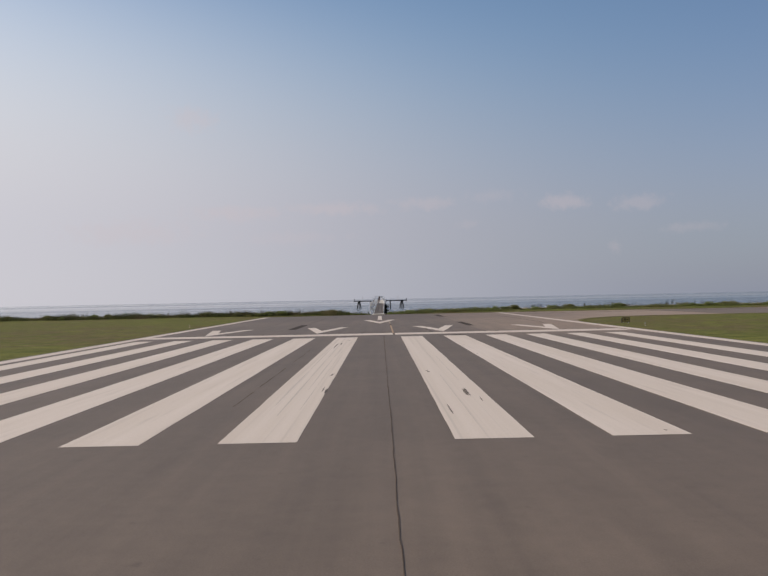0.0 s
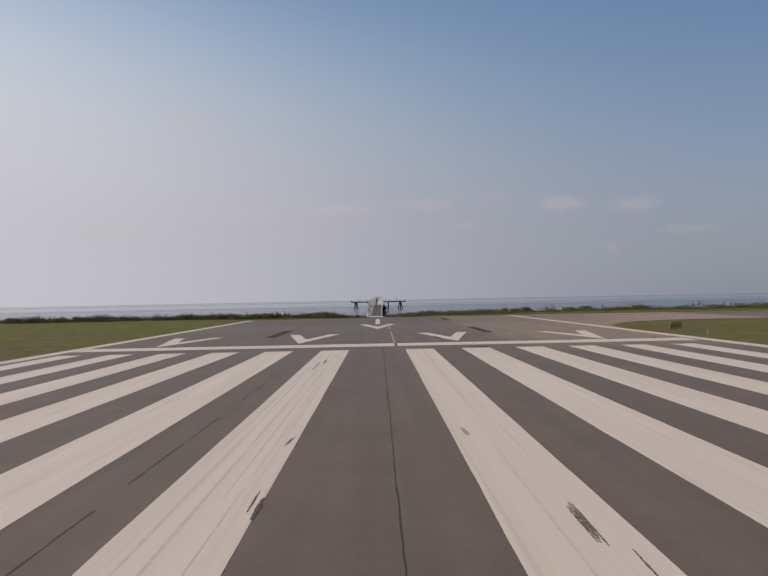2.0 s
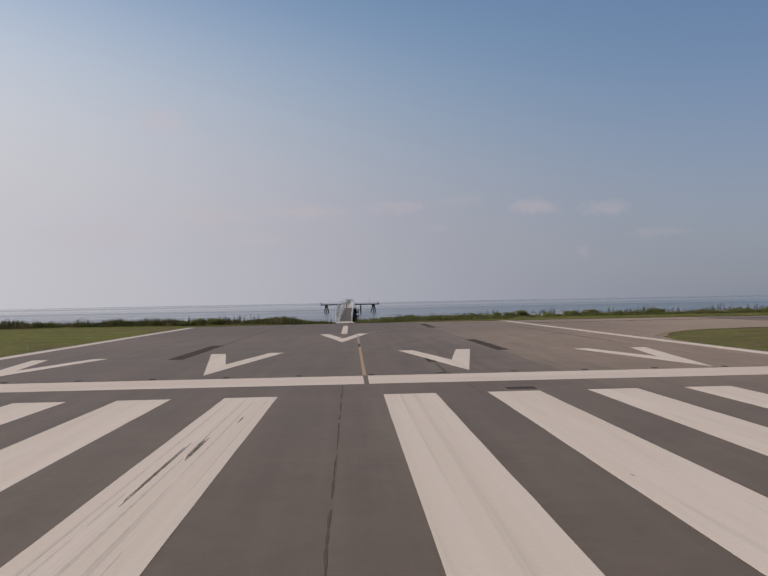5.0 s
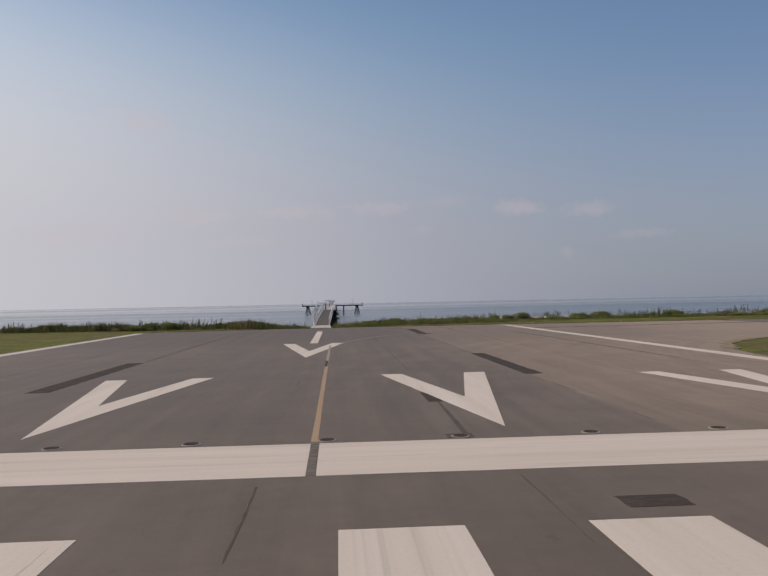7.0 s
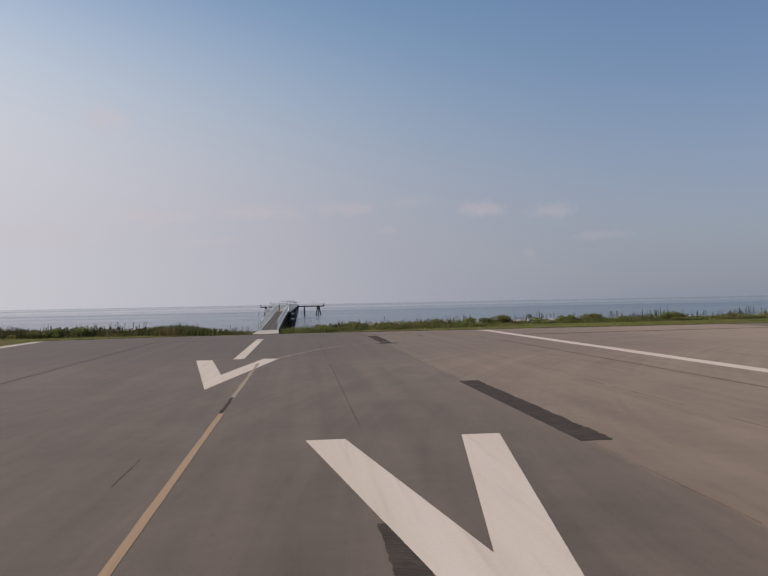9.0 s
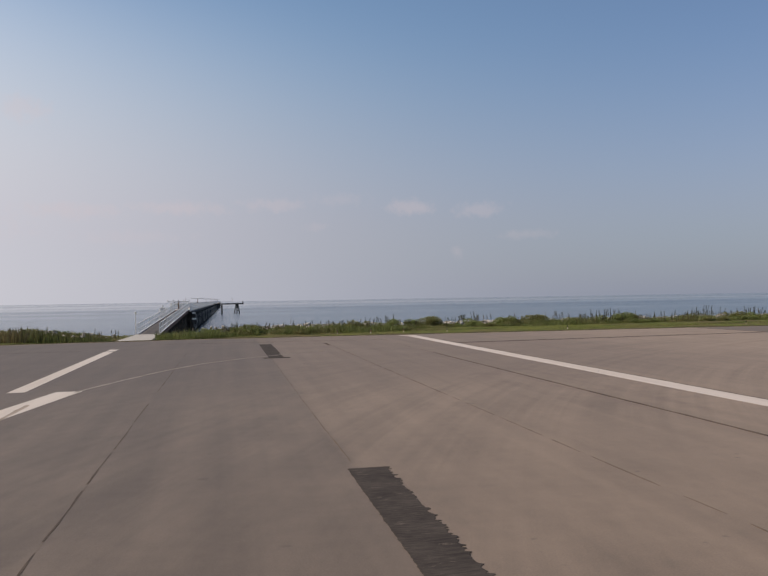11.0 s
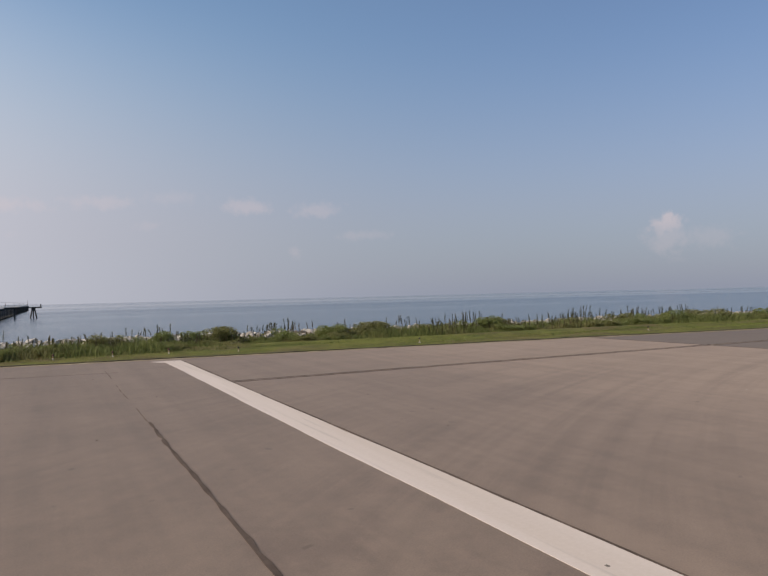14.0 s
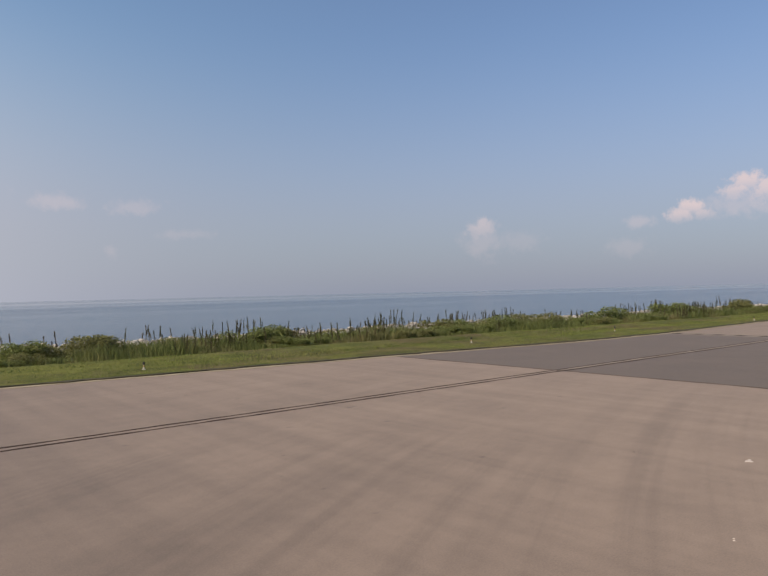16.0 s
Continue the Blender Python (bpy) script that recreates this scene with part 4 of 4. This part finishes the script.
pile_mesh = mesh_of("timber_post", tube(B(), (0, 0, -3.2), (0, 0, DECK - 0.5), 0.2, 0.17, 8), DARK_TIMBER)
post_mesh = mesh_of("rail_post", box(B(), -0.05, 0.05, -0.05, 0.05, DECK, DECK + 1.08), WHITE_METAL)
cap_mesh = mesh_of("cap_beam", box(B(), -HALF - 0.35, HALF + 0.35, -0.17, 0.17, DECK - 0.86, DECK - 0.555), DARK_TIMBER)
brace_mesh = mesh_of("brace", tube(tube(B(), (-1.6, -0.2, -1.9), (1.6, -0.2, DECK - 0.9), 0.09, 0.09, 6), (-1.6, 0.2, DECK - 0.9), (1.6, 0.2, -1.9), 0.09, 0.09, 6), DARK_TIMBER)
side_brace = mesh_of("side_brace", tube(tube(B(), (0, 0.2, -1.7), (0, 5.8, DECK - 0.8), 0.1, 0.1, 6), (0.0, 5.8, -1.7), (0.0, 0.2, DECK - 0.8), 0.1, 0.1, 6), PALE_TIMBER)
y, i = 0.6, 0
while y < PL:
    for x in (-1.55, -0.5, 0.55, 1.6):
        if abs(x) > 1 or y < 240:
            shared("timber_post", pile_mesh, (x, y, 0), pier)
    shared("cap_beam", cap_mesh, (0, y, 0), pier)
    shared("brace", brace_mesh, (0, y, 0), pier)
    if i % 2 == 0 and y < 300:
        for x in (-1.85, 1.85):
            shared("side_brace", side_brace, (x, y, 0), pier)
    y, i = y + (4.0 if y < 160 else 6.0), i + 1
y = 2.6
while y < 150:
    for x in (-1.72, 1.74):
        shared("timber_post", pile_mesh, (x + gw.uniform(-0.08, 0.08), y + gw.uniform(-0.5, 0.5), gw.uniform(-0.1, 0.0)), pier)
    y += 1.35 if y < 60 else 2.0
y = 0.1
while y < PL:
    for x in (-HALF + 0.045, HALF - 0.055):
        shared("rail_post", post_mesh, (x, y, 0), pier)
    y += 2.2 if y < 130 else 5.0


for s in (-1.86, 1.78):
    for z in (-1.15, -0.25, 0.55):
        part("waler", box(B(), s, s + 0.09, 0.3, 230, z, z + 0.26), DARK_TIMBER, pier, "dark timber waler along the posts")
# pale boards added at random where light shows through the pile rows
gp = random.Random(71)
for k in range(46):
    y = gp.uniform(0.5, 75) if k < 32 else gp.uniform(75, 190)
    z = gp.uniform(-1.2, 0.3)
    side = HALF + 0.2 if k % 4 else -HALF - 0.28
    bm = box(B(), -0.03, 0.03, -gp.uniform(0.08, 0.3), gp.uniform(0.08, 0.3), -gp.uniform(0.15, 0.6), gp.uniform(0.15, 0.6))
    part("fender_board", bm, PALE_TIMBER, pier, "pale board added for the lighter gaps among the piles").matrix_local = pose(side, y, z, gp.uniform(-35, 35), 0, 0)
for s in (-1, 1):
    part("end_post", box(B(), s * 1.5 - 0.09, s * 1.5 + 0.09, -0.1, 0.1, DECK - 0.25, DECK + 1.22, 0.02), WHITE_METAL, pier, "thick white post at the head of the gangway")


for k, z in enumerate((-0.35, 0.15, 0.62, 1.12)):
    part("fender_board", box(B(), 1.78, 2.5 - 0.06 * k, 0.0, 0.12, z, z + 0.26, 0.015), WHITE_METAL if k % 2 else DARK_TIMBER, pier, "board across the head of the pier")
for x in (1.9, 2.3):
    part("fender_post", box(B(), x, x + 0.09, 0.13, 0.22, -3.0, 1.45), DARK_TIMBER, pier, "dark fender post at the head of the pier")


def approach_light(y, top, half=1.75):
    ob = empty("approach_light", (-0.45, y, DECK), "rusty post with a cross-bar of five approach lamps on the pier", "approach light", "approach lights")
    h = top - DECK
    part("post", box(B(), -0.09, 0.09, -0.09, 0.09, 0.0, h), RUST, ob, "rust-brown post")
    part("crossbar", box(B(), -half, half, -0.05, 0.05, h, h + 0.1), STEEL, ob)
    for k in range(5):
        x = -half + 0.05 + k * (2 * half - 0.1) / 4
        lamp = part("lamp", lathe(B(), [(0.04, h + 0.1), (0.04, h + 0.16), (0.085, h + 0.2), (0.09, h + 0.31), (0.05, h + 0.35)], 10, (x, 0, 0)), STEEL, ob, "small grey lamp housing")
        part("lens", lathe(B(), [(0.07, 0.0), (0.07, 0.02)], 10), LENS, lamp).matrix_local = pose(x, 0.095, h + 0.26, -90, 0, 0)
    return ob


for y, top in ((197.5, 3.1), (283, 3.85), (370, 3.9), (460, 3.95), (550, 4.0), (640, 4.0), (730, 4.05)):
    approach_light(y, top)

BAR = 400.0
crossbar = empty("light_bar", (0, BAR, 0.0), "dark steel crossbar carried on pile clusters either side of the pier", "light bar")
for s in (-1, 1):
    x0, x1 = sorted((s * 1.9, s * 14.4))
    part("girder", box(B(), x0, x1, -0.35, 0.35, 1.55, 2.05, 0.03), BLACK, crossbar, "dark girder walkway")
    part("rail", box(B(), x0, x1, -0.32, -0.27, 2.9, 2.95), STEEL, crossbar)
    for k in range(6):
        x = s * (2.4 + k * 2.3)
        part("rail_post", box(B(), x - 0.03, x + 0.03, -0.32, -0.26, 2.05, 2.95), STEEL, crossbar)
    part("steel_post", tube(B(), (s * 5.3, 0, -3.2), (s * 5.3, 0, 1.55), 0.32, 0.3, 10), BLACK, crossbar, "single dark steel pile")
    for dx, dy in ((-1.0, -0.6), (1.0, -0.6), (-1.0, 0.8), (1.0, 0.8), (0.0, -0.9)):
        part("raking_post", tube(B(), (s * 11.6 + dx * 1.3, dy * 1.4, -3.2), (s * 11.6 + dx * 0.35, dy * 0.35, 1.5), 0.26, 0.24, 8), BLACK, crossbar, "raking dark pile")
    part("post_head", box(B(), s * 11.6 - 0.7, s * 11.6 + 0.7, -0.6, 0.6, 1.1, 1.56), BLACK, crossbar)
    part("end_lamp", lathe(B(), [(0.16, 2.05), (0.16, 2.5), (0.24, 2.6), (0.24, 2.85), (0.1, 2.95)], 10, (s * 14.1, 0, 0)), BLACK, crossbar, "dark end lamp")
    part("mast", tube(B(), (s * 9.6, 0, 2.05), (s * 9.6, 0, 4.6), 0.06, 0.04, 6), RUST, crossbar, "thin mast")

cabinet = empty("equipment_cabinet", (-2.15, 187.0, -0.25), "white slatted equipment cabinet on legs beside the gangway", "cabinet")
part("body", box(B(), -0.45, 0.45, -0.45, 0.45, 1.35, 2.45, 0.03), WHITE_METAL, cabinet)
part("roof", box(B(), -0.58, 0.58, -0.58, 0.58, 2.455, 2.55, 0.02), WHITE_METAL, cabinet)
for k in range(4):
    part("slat", box(B(), -0.42, 0.42, -0.52, -0.455, 1.45 + k * 0.24, 1.56 + k * 0.24), WHITE_METAL, cabinet)
part("platform", box(B(), -0.6, 0.75, -0.75, 0.75, 1.2, 1.34), WHITE_METAL, cabinet, "white steel platform")
for x in (-0.45, 0.45):
    for y in (-0.6, 0.6):
        part("leg", tube(B(), (x, y, -3.0), (x, y, 1.2), 0.09, 0.09, 8), WHITE_METAL, cabinet)
part("lower_box", box(B(), -0.5, 0.5, -0.45, 0.45, 0.25, 1.0, 0.03), WHITE_METAL, cabinet, "lower white box")
part("finial", box(B(), -0.12, 0.12, -0.12, 0.12, 2.55, 2.95), WHITE_METAL, cabinet)

lamp_post = empty("lamp_post", (-1.72, 147.6, -0.2), "thin grey pole with a small lamp at the gangway's foot", "lamp post")
part("pole", tube(B(), (0, 0, -1.2), (0, 0, 2.2), 0.045, 0.035, 8), STEEL, lamp_post)
part("head", lathe(B(), [(0.05, 2.2), (0.12, 2.24), (0.12, 2.36), (0.03, 2.42)], 10), WHITE_METAL, lamp_post, "small white lamp head")


# ---- shore: riprap, weeds and bushes ----
def rock_mesh(k):
    r = random.Random(100 + k)
    bm = B()
    for i in range(15):
        v = Vector((r.gauss(0, 1), r.gauss(0, 1), r.gauss(0, 1))).normalized()
        bm.verts.new((v.x * r.uniform(0.75, 1.15), v.y * r.uniform(0.6, 0.95), v.z * r.uniform(0.38, 0.62)))
    hull = bmesh.ops.convex_hull(bm, input=bm.verts)
    bmesh.ops.delete(bm, geom=[g for g in hull["geom_interior"] if isinstance(g, bmesh.types.BMVert)], context="VERTS")
    return mesh_of("boulder", bm, ROCK)


rocks = [rock_mesh(k) for k in range(9)]
riprap = empty("riprap", (0, 148, -0.4), "bank of pale limestone boulders along the waterline", "boulders", kind="structure")
rr = random.Random(12)
spots = [(rr.uniform(4, 110) if i % 3 else rr.uniform(12, 40), rr.uniform(143.4, 147.6)) for i in range(299)]
for x, y in spots:
    s = rr.uniform(0.16, 0.34) * (1.6 if rr.random() < 0.15 else 1.0)
    ob = new("boulder", rr.choice(rocks))
    ob.parent = riprap
    crest = 0.04
    ob.matrix_local = Matrix.Translation((x, y - 148, shore_height(y) + 0.4 + crest + s * 0.15)) @ pose(0, 0, 0, rr.uniform(-25, 25), rr.uniform(-25, 25), rr.uniform(0, 360)) @ Matrix.Scale(s, 4)
rv, rf = [], []
base_rocks = [([tuple(v.co) for v in m.vertices], [tuple(p.vertices) for p in m.polygons]) for m in rocks]
for i in range(7000):
    x = rr.uniform(-170, 4) if i % 2 else rr.uniform(4, 230)
    y = min(152.5, 143.6 + rr.expovariate(0.36))
    s = rr.uniform(0.13, 0.36)
    if abs(x + 0.3) < 2.4 or (abs(x) < 9 and rr.random() < 0.65):
        continue
    m = Matrix.Translation((x, y, float(terrain(x, y)) + 0.03 + s * 0.1)) @ pose(0, 0, 0, rr.uniform(-30, 30), rr.uniform(-30, 30), rr.uniform(0, 360)) @ Matrix.Scale(s, 4)
    vs, fs = rr.choice(base_rocks)
    o = len(rv)
    rv += [tuple(m @ Vector(v)) for v in vs]
    rf += [tuple(a + o for a in f) for f in fs]
me = bpy.data.meshes.new("boulder_bank")
me.from_pydata(rv, [], rf)
me.materials.append(ROCK)
bank = new("boulder_bank", me)
bank.parent = riprap
bank.location = (0, -148, 0.4)
tagged(bank, "pale limestone boulders", kind="stuff")


def strands(name, count, area, height, width, lean, mat, label, category, seed, clump=0.0, dens=None):
    """Blades standing on the ground within area, each bent once."""
    g = np.random.default_rng(seed)
    x = g.uniform(area[0], area[1], count)
    y = g.uniform(area[2], area[3], count)
    if dens:
        keep = dens(x, y, g)
        x, y = x[keep], y[keep]
    n = len(x)
    h = g.uniform(height[0], height[1], n)
    if clump:
        h *= 0.85 + clump * np.sin(x * 0.9 + np.sin(x * 0.31) * 2) * np.cos(y * 0.8 + x * 0.23) + 0.35 * np.sin(x * 0.37 + 1.3 * np.sin(x * 0.11))
    if clump:
        h *= np.interp(y - front(x), [0.0, 0.6, 2.0, 4.0, 6.0, 8.0], [0.55, 0.95, 1.2, 1.05, 0.7, 0.4])
        h *= np.interp(x, [1.5, 8, 14, 19, 30, 44], [0.8, 0.92, 0.88, 0.76, 0.82, 0.98])
    w = g.uniform(width[0], width[1], n)
    a = g.uniform(0, 2 * np.pi, n)
    la, ll = g.uniform(0, 2 * np.pi, n), g.uniform(0, lean, n) * h
    z = terrain(x, y) - 0.06
    dx, dy = np.cos(a) * w / 2, np.sin(a) * w / 2
    mx, my = np.cos(la) * ll * 0.35, np.sin(la) * ll * 0.35
    v = np.empty((n, 5, 3))
    v[:, 0] = np.stack([x - dx, y - dy, z], 1)
    v[:, 1] = np.stack([x + dx, y + dy, z], 1)
    v[:, 2] = np.stack([x + dx * 0.8 + mx, y + dy * 0.8 + my, z + h * 0.6], 1)
    v[:, 3] = np.stack([x - dx * 0.8 + mx, y - dy * 0.8 + my, z + h * 0.6], 1)
    v[:, 4] = np.stack([x + np.cos(la) * ll, y + np.sin(la) * ll, z + h], 1)
    faces = []
    for i in range(0, 5 * n, 5):
        faces.append((i, i + 1, i + 2, i + 3))
        faces.append((i + 3, i + 2, i + 4))
    me = bpy.data.meshes.new(name)
    me.from_pydata(v.reshape(-1, 3).tolist(), [], faces)
    me.materials.append(mat)
    return tagged(new(name, me), label, category, kind="stuff")


def front(x):
    """Where the tall weeds begin: close behind the pavement by the gangway, further back beside the taxiway."""
    return np.interp(x, [-170, -24, -10, 5, 12, 20, 30, 40, 120, 260], [133.0, 132.2, 131.2, 131.5, 131.9, 132.9, 135.0, 136.8, 137.2, 138.0])


off_gangway = lambda x, y, g: (np.abs(x + 0.25) > np.interp(y, [145.0, 147.0], [1.75, 1.4])) & (y > front(x) + g.exponential(0.35, len(x)))
strands("grass_verge", 120000, (-20, 112, 129.6, 137.4), (0.035, 0.13), (0.02, 0.045), 0.6, GRASS_LEAF, "short rough grass along the pavement's end", "grass", 1,
        dens=lambda x, y, g: (y > np.interp(x, [-21, -10, 5, 22, 49, 62, 70, 86, 112], [127.2, 130.2, 131.6, 130.6, 129.6, 128.7, 129, 131.1, 134.2]) + 0.55) & (np.abs(x + 0.3) > 2.0) & ((x < -3) | (g.random(len(x)) < np.interp(x, [12, 20], [0.15, 1.0]))))
strands("grass_island", 22000, (23.2, 60, 20, 91), (0.05, 0.14), (0.02, 0.05), 0.6, GRASS_LEAF, "short mown grass on the island by the taxiway", "grass", 2,
        dens=lambda x, y, g: y < np.interp(x, [22.9, 23.3, 24.3, 26.4, 29.4, 33, 38, 49], [69, 73.5, 78, 82.3, 86.1, 88.7, 90.3, 90.9]) - 0.4)
strands("grass_field", 110000, (-75, -21.9, 4, 132), (0.04, 0.11), (0.02, 0.05), 0.6, FIELD_LEAF, "short mown grass beside the runway", "grass", 3)
DRY_LEAF = leafy("dry_grass_blade", (0.16, 0.125, 0.055), (0.38, 0.31, 0.16))
strands("dry_grass", 24000, (8, 112, 131.5, 137.5), (0.05, 0.14), (0.02, 0.045), 0.7, DRY_LEAF, "thin line of dry straw grass in front of the weeds", "grass", 8,
        dens=lambda x, y, g: np.abs(y - front(x) + 0.45 + 0.25 * np.sin(x * 0.35)) < 0.22)
strands("dry_grass", 12000, (2, 28, 131.0, 136.5), (0.04, 0.12), (0.02, 0.045), 0.7, DRY_LEAF, "dry straw grass on the bank by the gangway", "grass", 9,
        dens=lambda x, y, g: (y > np.interp(x, [5, 22, 28], [131.7, 130.8, 130.5])) & (y < front(x)) & (g.random(len(x)) < np.interp(x, [18, 28], [1.0, 0.25])))
WEED = "dense tangle of tall green and straw-coloured weeds above the shore"
strands("shore_weeds", 135000, (-4, 120, 131.4, 144.0), (0.25, 0.74), (0.018, 0.05), 0.85, WEED_LEAF, WEED, "weeds", 4, 0.4, off_gangway)
strands("shore_weeds", 80000, (-170, -1.5, 131.0, 145.5), (0.50, 1.15), (0.04, 0.09), 0.4, REED_LEAF, WEED, "weeds", 5, 0.4, off_gangway)
strands("shore_weeds", 14000, (-12, 9, 131.4, 150.0), (0.35, 0.95), (0.03, 0.07), 0.5, WEED_LEAF, WEED, "weeds", 7, 0.4, off_gangway)
strands("shore_weeds", 12000, (120, 260, 136.2, 145.4), (0.3, 0.8), (0.06, 0.12), 0.5, WEED_LEAF, WEED, "weeds", 6, 0.4, off_gangway)


def stalks(hubs, area, seed):
    """Dead plumes in loose clumps: a stem set all round with small upturned leaves and seed tufts."""
    g = random.Random(seed)
    v, f = [], []
    for i in range(hubs):
        hx, hy, tall, many = g.uniform(area[0], area[1]), g.uniform(area[2], area[3]), g.uniform(0.65, 1.15), g.choice((1, 2, 3, 6, 10, 16))
        for k in range(many):
            x, y = hx + g.gauss(0, 0.15 + 0.075 * many), hy + g.gauss(0, 0.5)
            if abs(x) < 1.8:
                continue
            h, z0 = tall * g.uniform(0.6, 1.15) * (0.8 if 0 < x < 32 else 1.0), float(terrain(x, y))
            lx, ly = g.gauss(0, 0.10), g.gauss(0, 0.10)
            o = len(v)
            for fz, r in ((0.0, 0.016), (1.0, 0.008)):
                v += [(x + lx * fz + r * math.cos(a * 2.0944), y + ly * fz + r * math.sin(a * 2.0944), z0 + h * fz) for a in range(3)]
            f += [(o, o + 1, o + 4, o + 3), (o + 1, o + 2, o + 5, o + 4), (o + 2, o, o + 3, o + 5)]
            for j in range(int(44 * h)):
                fz = g.uniform(0.3, 1.0)
                a, s, reach = g.uniform(0, 6.283), g.uniform(0.018, 0.038), g.uniform(0.03, 0.11) * (1.15 - 0.6 * fz)
                px, py, pz = x + lx * fz, y + ly * fz, z0 + h * fz
                qx, qy, qz = px + reach * math.cos(a), py + reach * math.sin(a), pz + g.uniform(0.05, 0.13)
                dx, dy = -math.sin(a) * s, math.cos(a) * s
                o = len(v)
                v += [(px, py, pz), (0.5 * (px + qx) + dx, 0.5 * (py + qy) + dy, 0.5 * (pz + qz)), (qx, qy, qz), (0.5 * (px + qx) - dx, 0.5 * (py + qy) - dy, 0.5 * (pz + qz))]
                f.append((o, o + 1, o + 2, o + 3))
    me = bpy.data.meshes.new("seed_stalks")
    me.from_pydata(v, [], f)
    me.materials.append(PLUME)
    tagged(new("seed_stalks", me), "clumps of upright brown seed plumes standing above the weeds", "stalks", kind="stuff")


stalks(75, (4, 125, 142.0, 146.5), 21)
stalks(36, (4, 125, 137.5, 140.0), 25)
stalks(20, (7, 27, 134.5, 141.0), 23)
stalks(190, (-165, -3, 132.8, 142.0), 22)
stalks(26, (-45, -3, 132.5, 136.0), 24)


def bush_meshes(k):
    """Leaves in lumps round branching stems; an uneven outline with gaps."""
    g = np.random.default_rng(200 + k)
    lumps = [(g.normal(0, 0.42), g.normal(0, 0.35), g.uniform(0.25, 1.0), g.uniform(0.22, 0.5)) for i in range(9)]
    lumps += [(g.normal(0, 0.7), g.normal(0, 0.6), g.uniform(0.1, 0.4), g.uniform(0.2, 0.4)) for i in range(6)]
    v, f = [], []
    for lx, ly, lz, lr in lumps:
        n = int(2600 * lr * lr) + 60
        d = g.normal(0, 1, (n, 3))
        d /= np.linalg.norm(d, axis=1)[:, None]
        rad = lr * g.uniform(0.35, 1.12, n) ** 0.6
        p = np.array((lx, ly, lz)) + d * rad[:, None] * np.array((1, 1, 0.85))
        for q in p:
            if q[2] < 0:
                continue
            s = g.uniform(0.018, 0.042)
            t = g.normal(0, 1, 3)
            t /= np.linalg.norm(t)
            u = np.cross(t, g.normal(0, 1, 3))
            u /= np.linalg.norm(u)
            o = len(v)
            v += [tuple(q - t * s * 1.5), tuple(q + u * s * 0.7), tuple(q + t * s * 1.5), tuple(q - u * s * 0.7)]
            f.append((o, o + 1, o + 2, o + 3))
    me = bpy.data.meshes.new("foliage")
    me.from_pydata(v, [], f)
    me.materials.append(OLIVE_LEAF if k % 3 == 0 else BUSH_LEAF)
    bm = B()
    for lx, ly, lz, lr in lumps[:9]:
        tube(bm, (lx * 0.2, ly * 0.2, -0.1), (lx, ly, lz), 0.018, 0.006, 5)
    return me, mesh_of("stems", bm, STEM)


kinds = [bush_meshes(k) for k in range(7)]
gb = random.Random(31)


def bush(x, y, size, wide):
    me, st = gb.choice(kinds)
    ob = empty("bush", (x, y, float(terrain(x, y)) - 0.05), "wild green and olive bush among the shore weeds", "bush", "shore bushes")
    ob.matrix_basis = Matrix.Translation(ob.location) @ pose(0, 0, 0, 0, 0, gb.uniform(0, 360)) @ Matrix.Diagonal((size * wide, size * wide, size, 1))
    for name, mesh in (("foliage", me), ("stems", st)):
        p = new(name, mesh)
        p.parent = ob


for i in range(60):
    bush(gb.uniform(3.5, 125), gb.uniform(138.5, 141.0), gb.uniform(0.22, 0.42), gb.uniform(1.3, 2.4))
SHRUBS = [(19.7, 139.8, 0.95, 1.3), (22.9, 139.8, 0.95, 1.25), (26.4, 140.0, 0.9, 1.3), (27.4, 139.7, 1.15, 1.35), (32.0, 140.2, 0.85, 1.5), (34.8, 140.3, 1.0, 1.3), (36.9, 140.1, 0.9, 1.5), (38.7, 140.3, 1.1, 1.5), (43.0, 140.6, 0.8, 1.6), (47.6, 141.0, 1.1, 1.4),
          (49.8, 141.2, 0.95, 1.5), (57.0, 141.0, 0.8, 1.5), (62.6, 141.0, 1.0, 1.3), (64.2, 141.0, 0.85, 1.3), (67.9, 141.0, 1.05, 2.0), (73.0, 141.2, 1.1, 1.7), (81.1, 141.4, 1.2, 1.8), (92, 141.5, 1.2, 1.7), (105, 142, 1.3, 1.8), (4.6, 137.6, 0.6, 1.3), (-3.4, 138.0, 0.5, 1.2)]
for x, y, s, w in SHRUBS:
    bush(x, y, s * 0.86, w * 1.2)
for i in range(120):
    x = gb.uniform(2.6, 120)
    bush(x, float(front(x)) + gb.uniform(0.9, 3.2), gb.uniform(0.26, 0.55) * (0.8 if x < 34 else 1.0), gb.uniform(1.3, 2.4))
for i in range(22):
    x = gb.uniform(5, 17)
    bush(x, float(front(x)) + gb.uniform(1.0, 4.0), gb.uniform(0.35, 0.65), gb.uniform(1.0, 1.7))
for i in range(52):
    x = gb.uniform(-165, -2.8)
    bush(x, float(front(x)) + gb.uniform(0.6, 9.0), gb.uniform(0.4, 0.8), gb.uniform(1.3, 2.4))
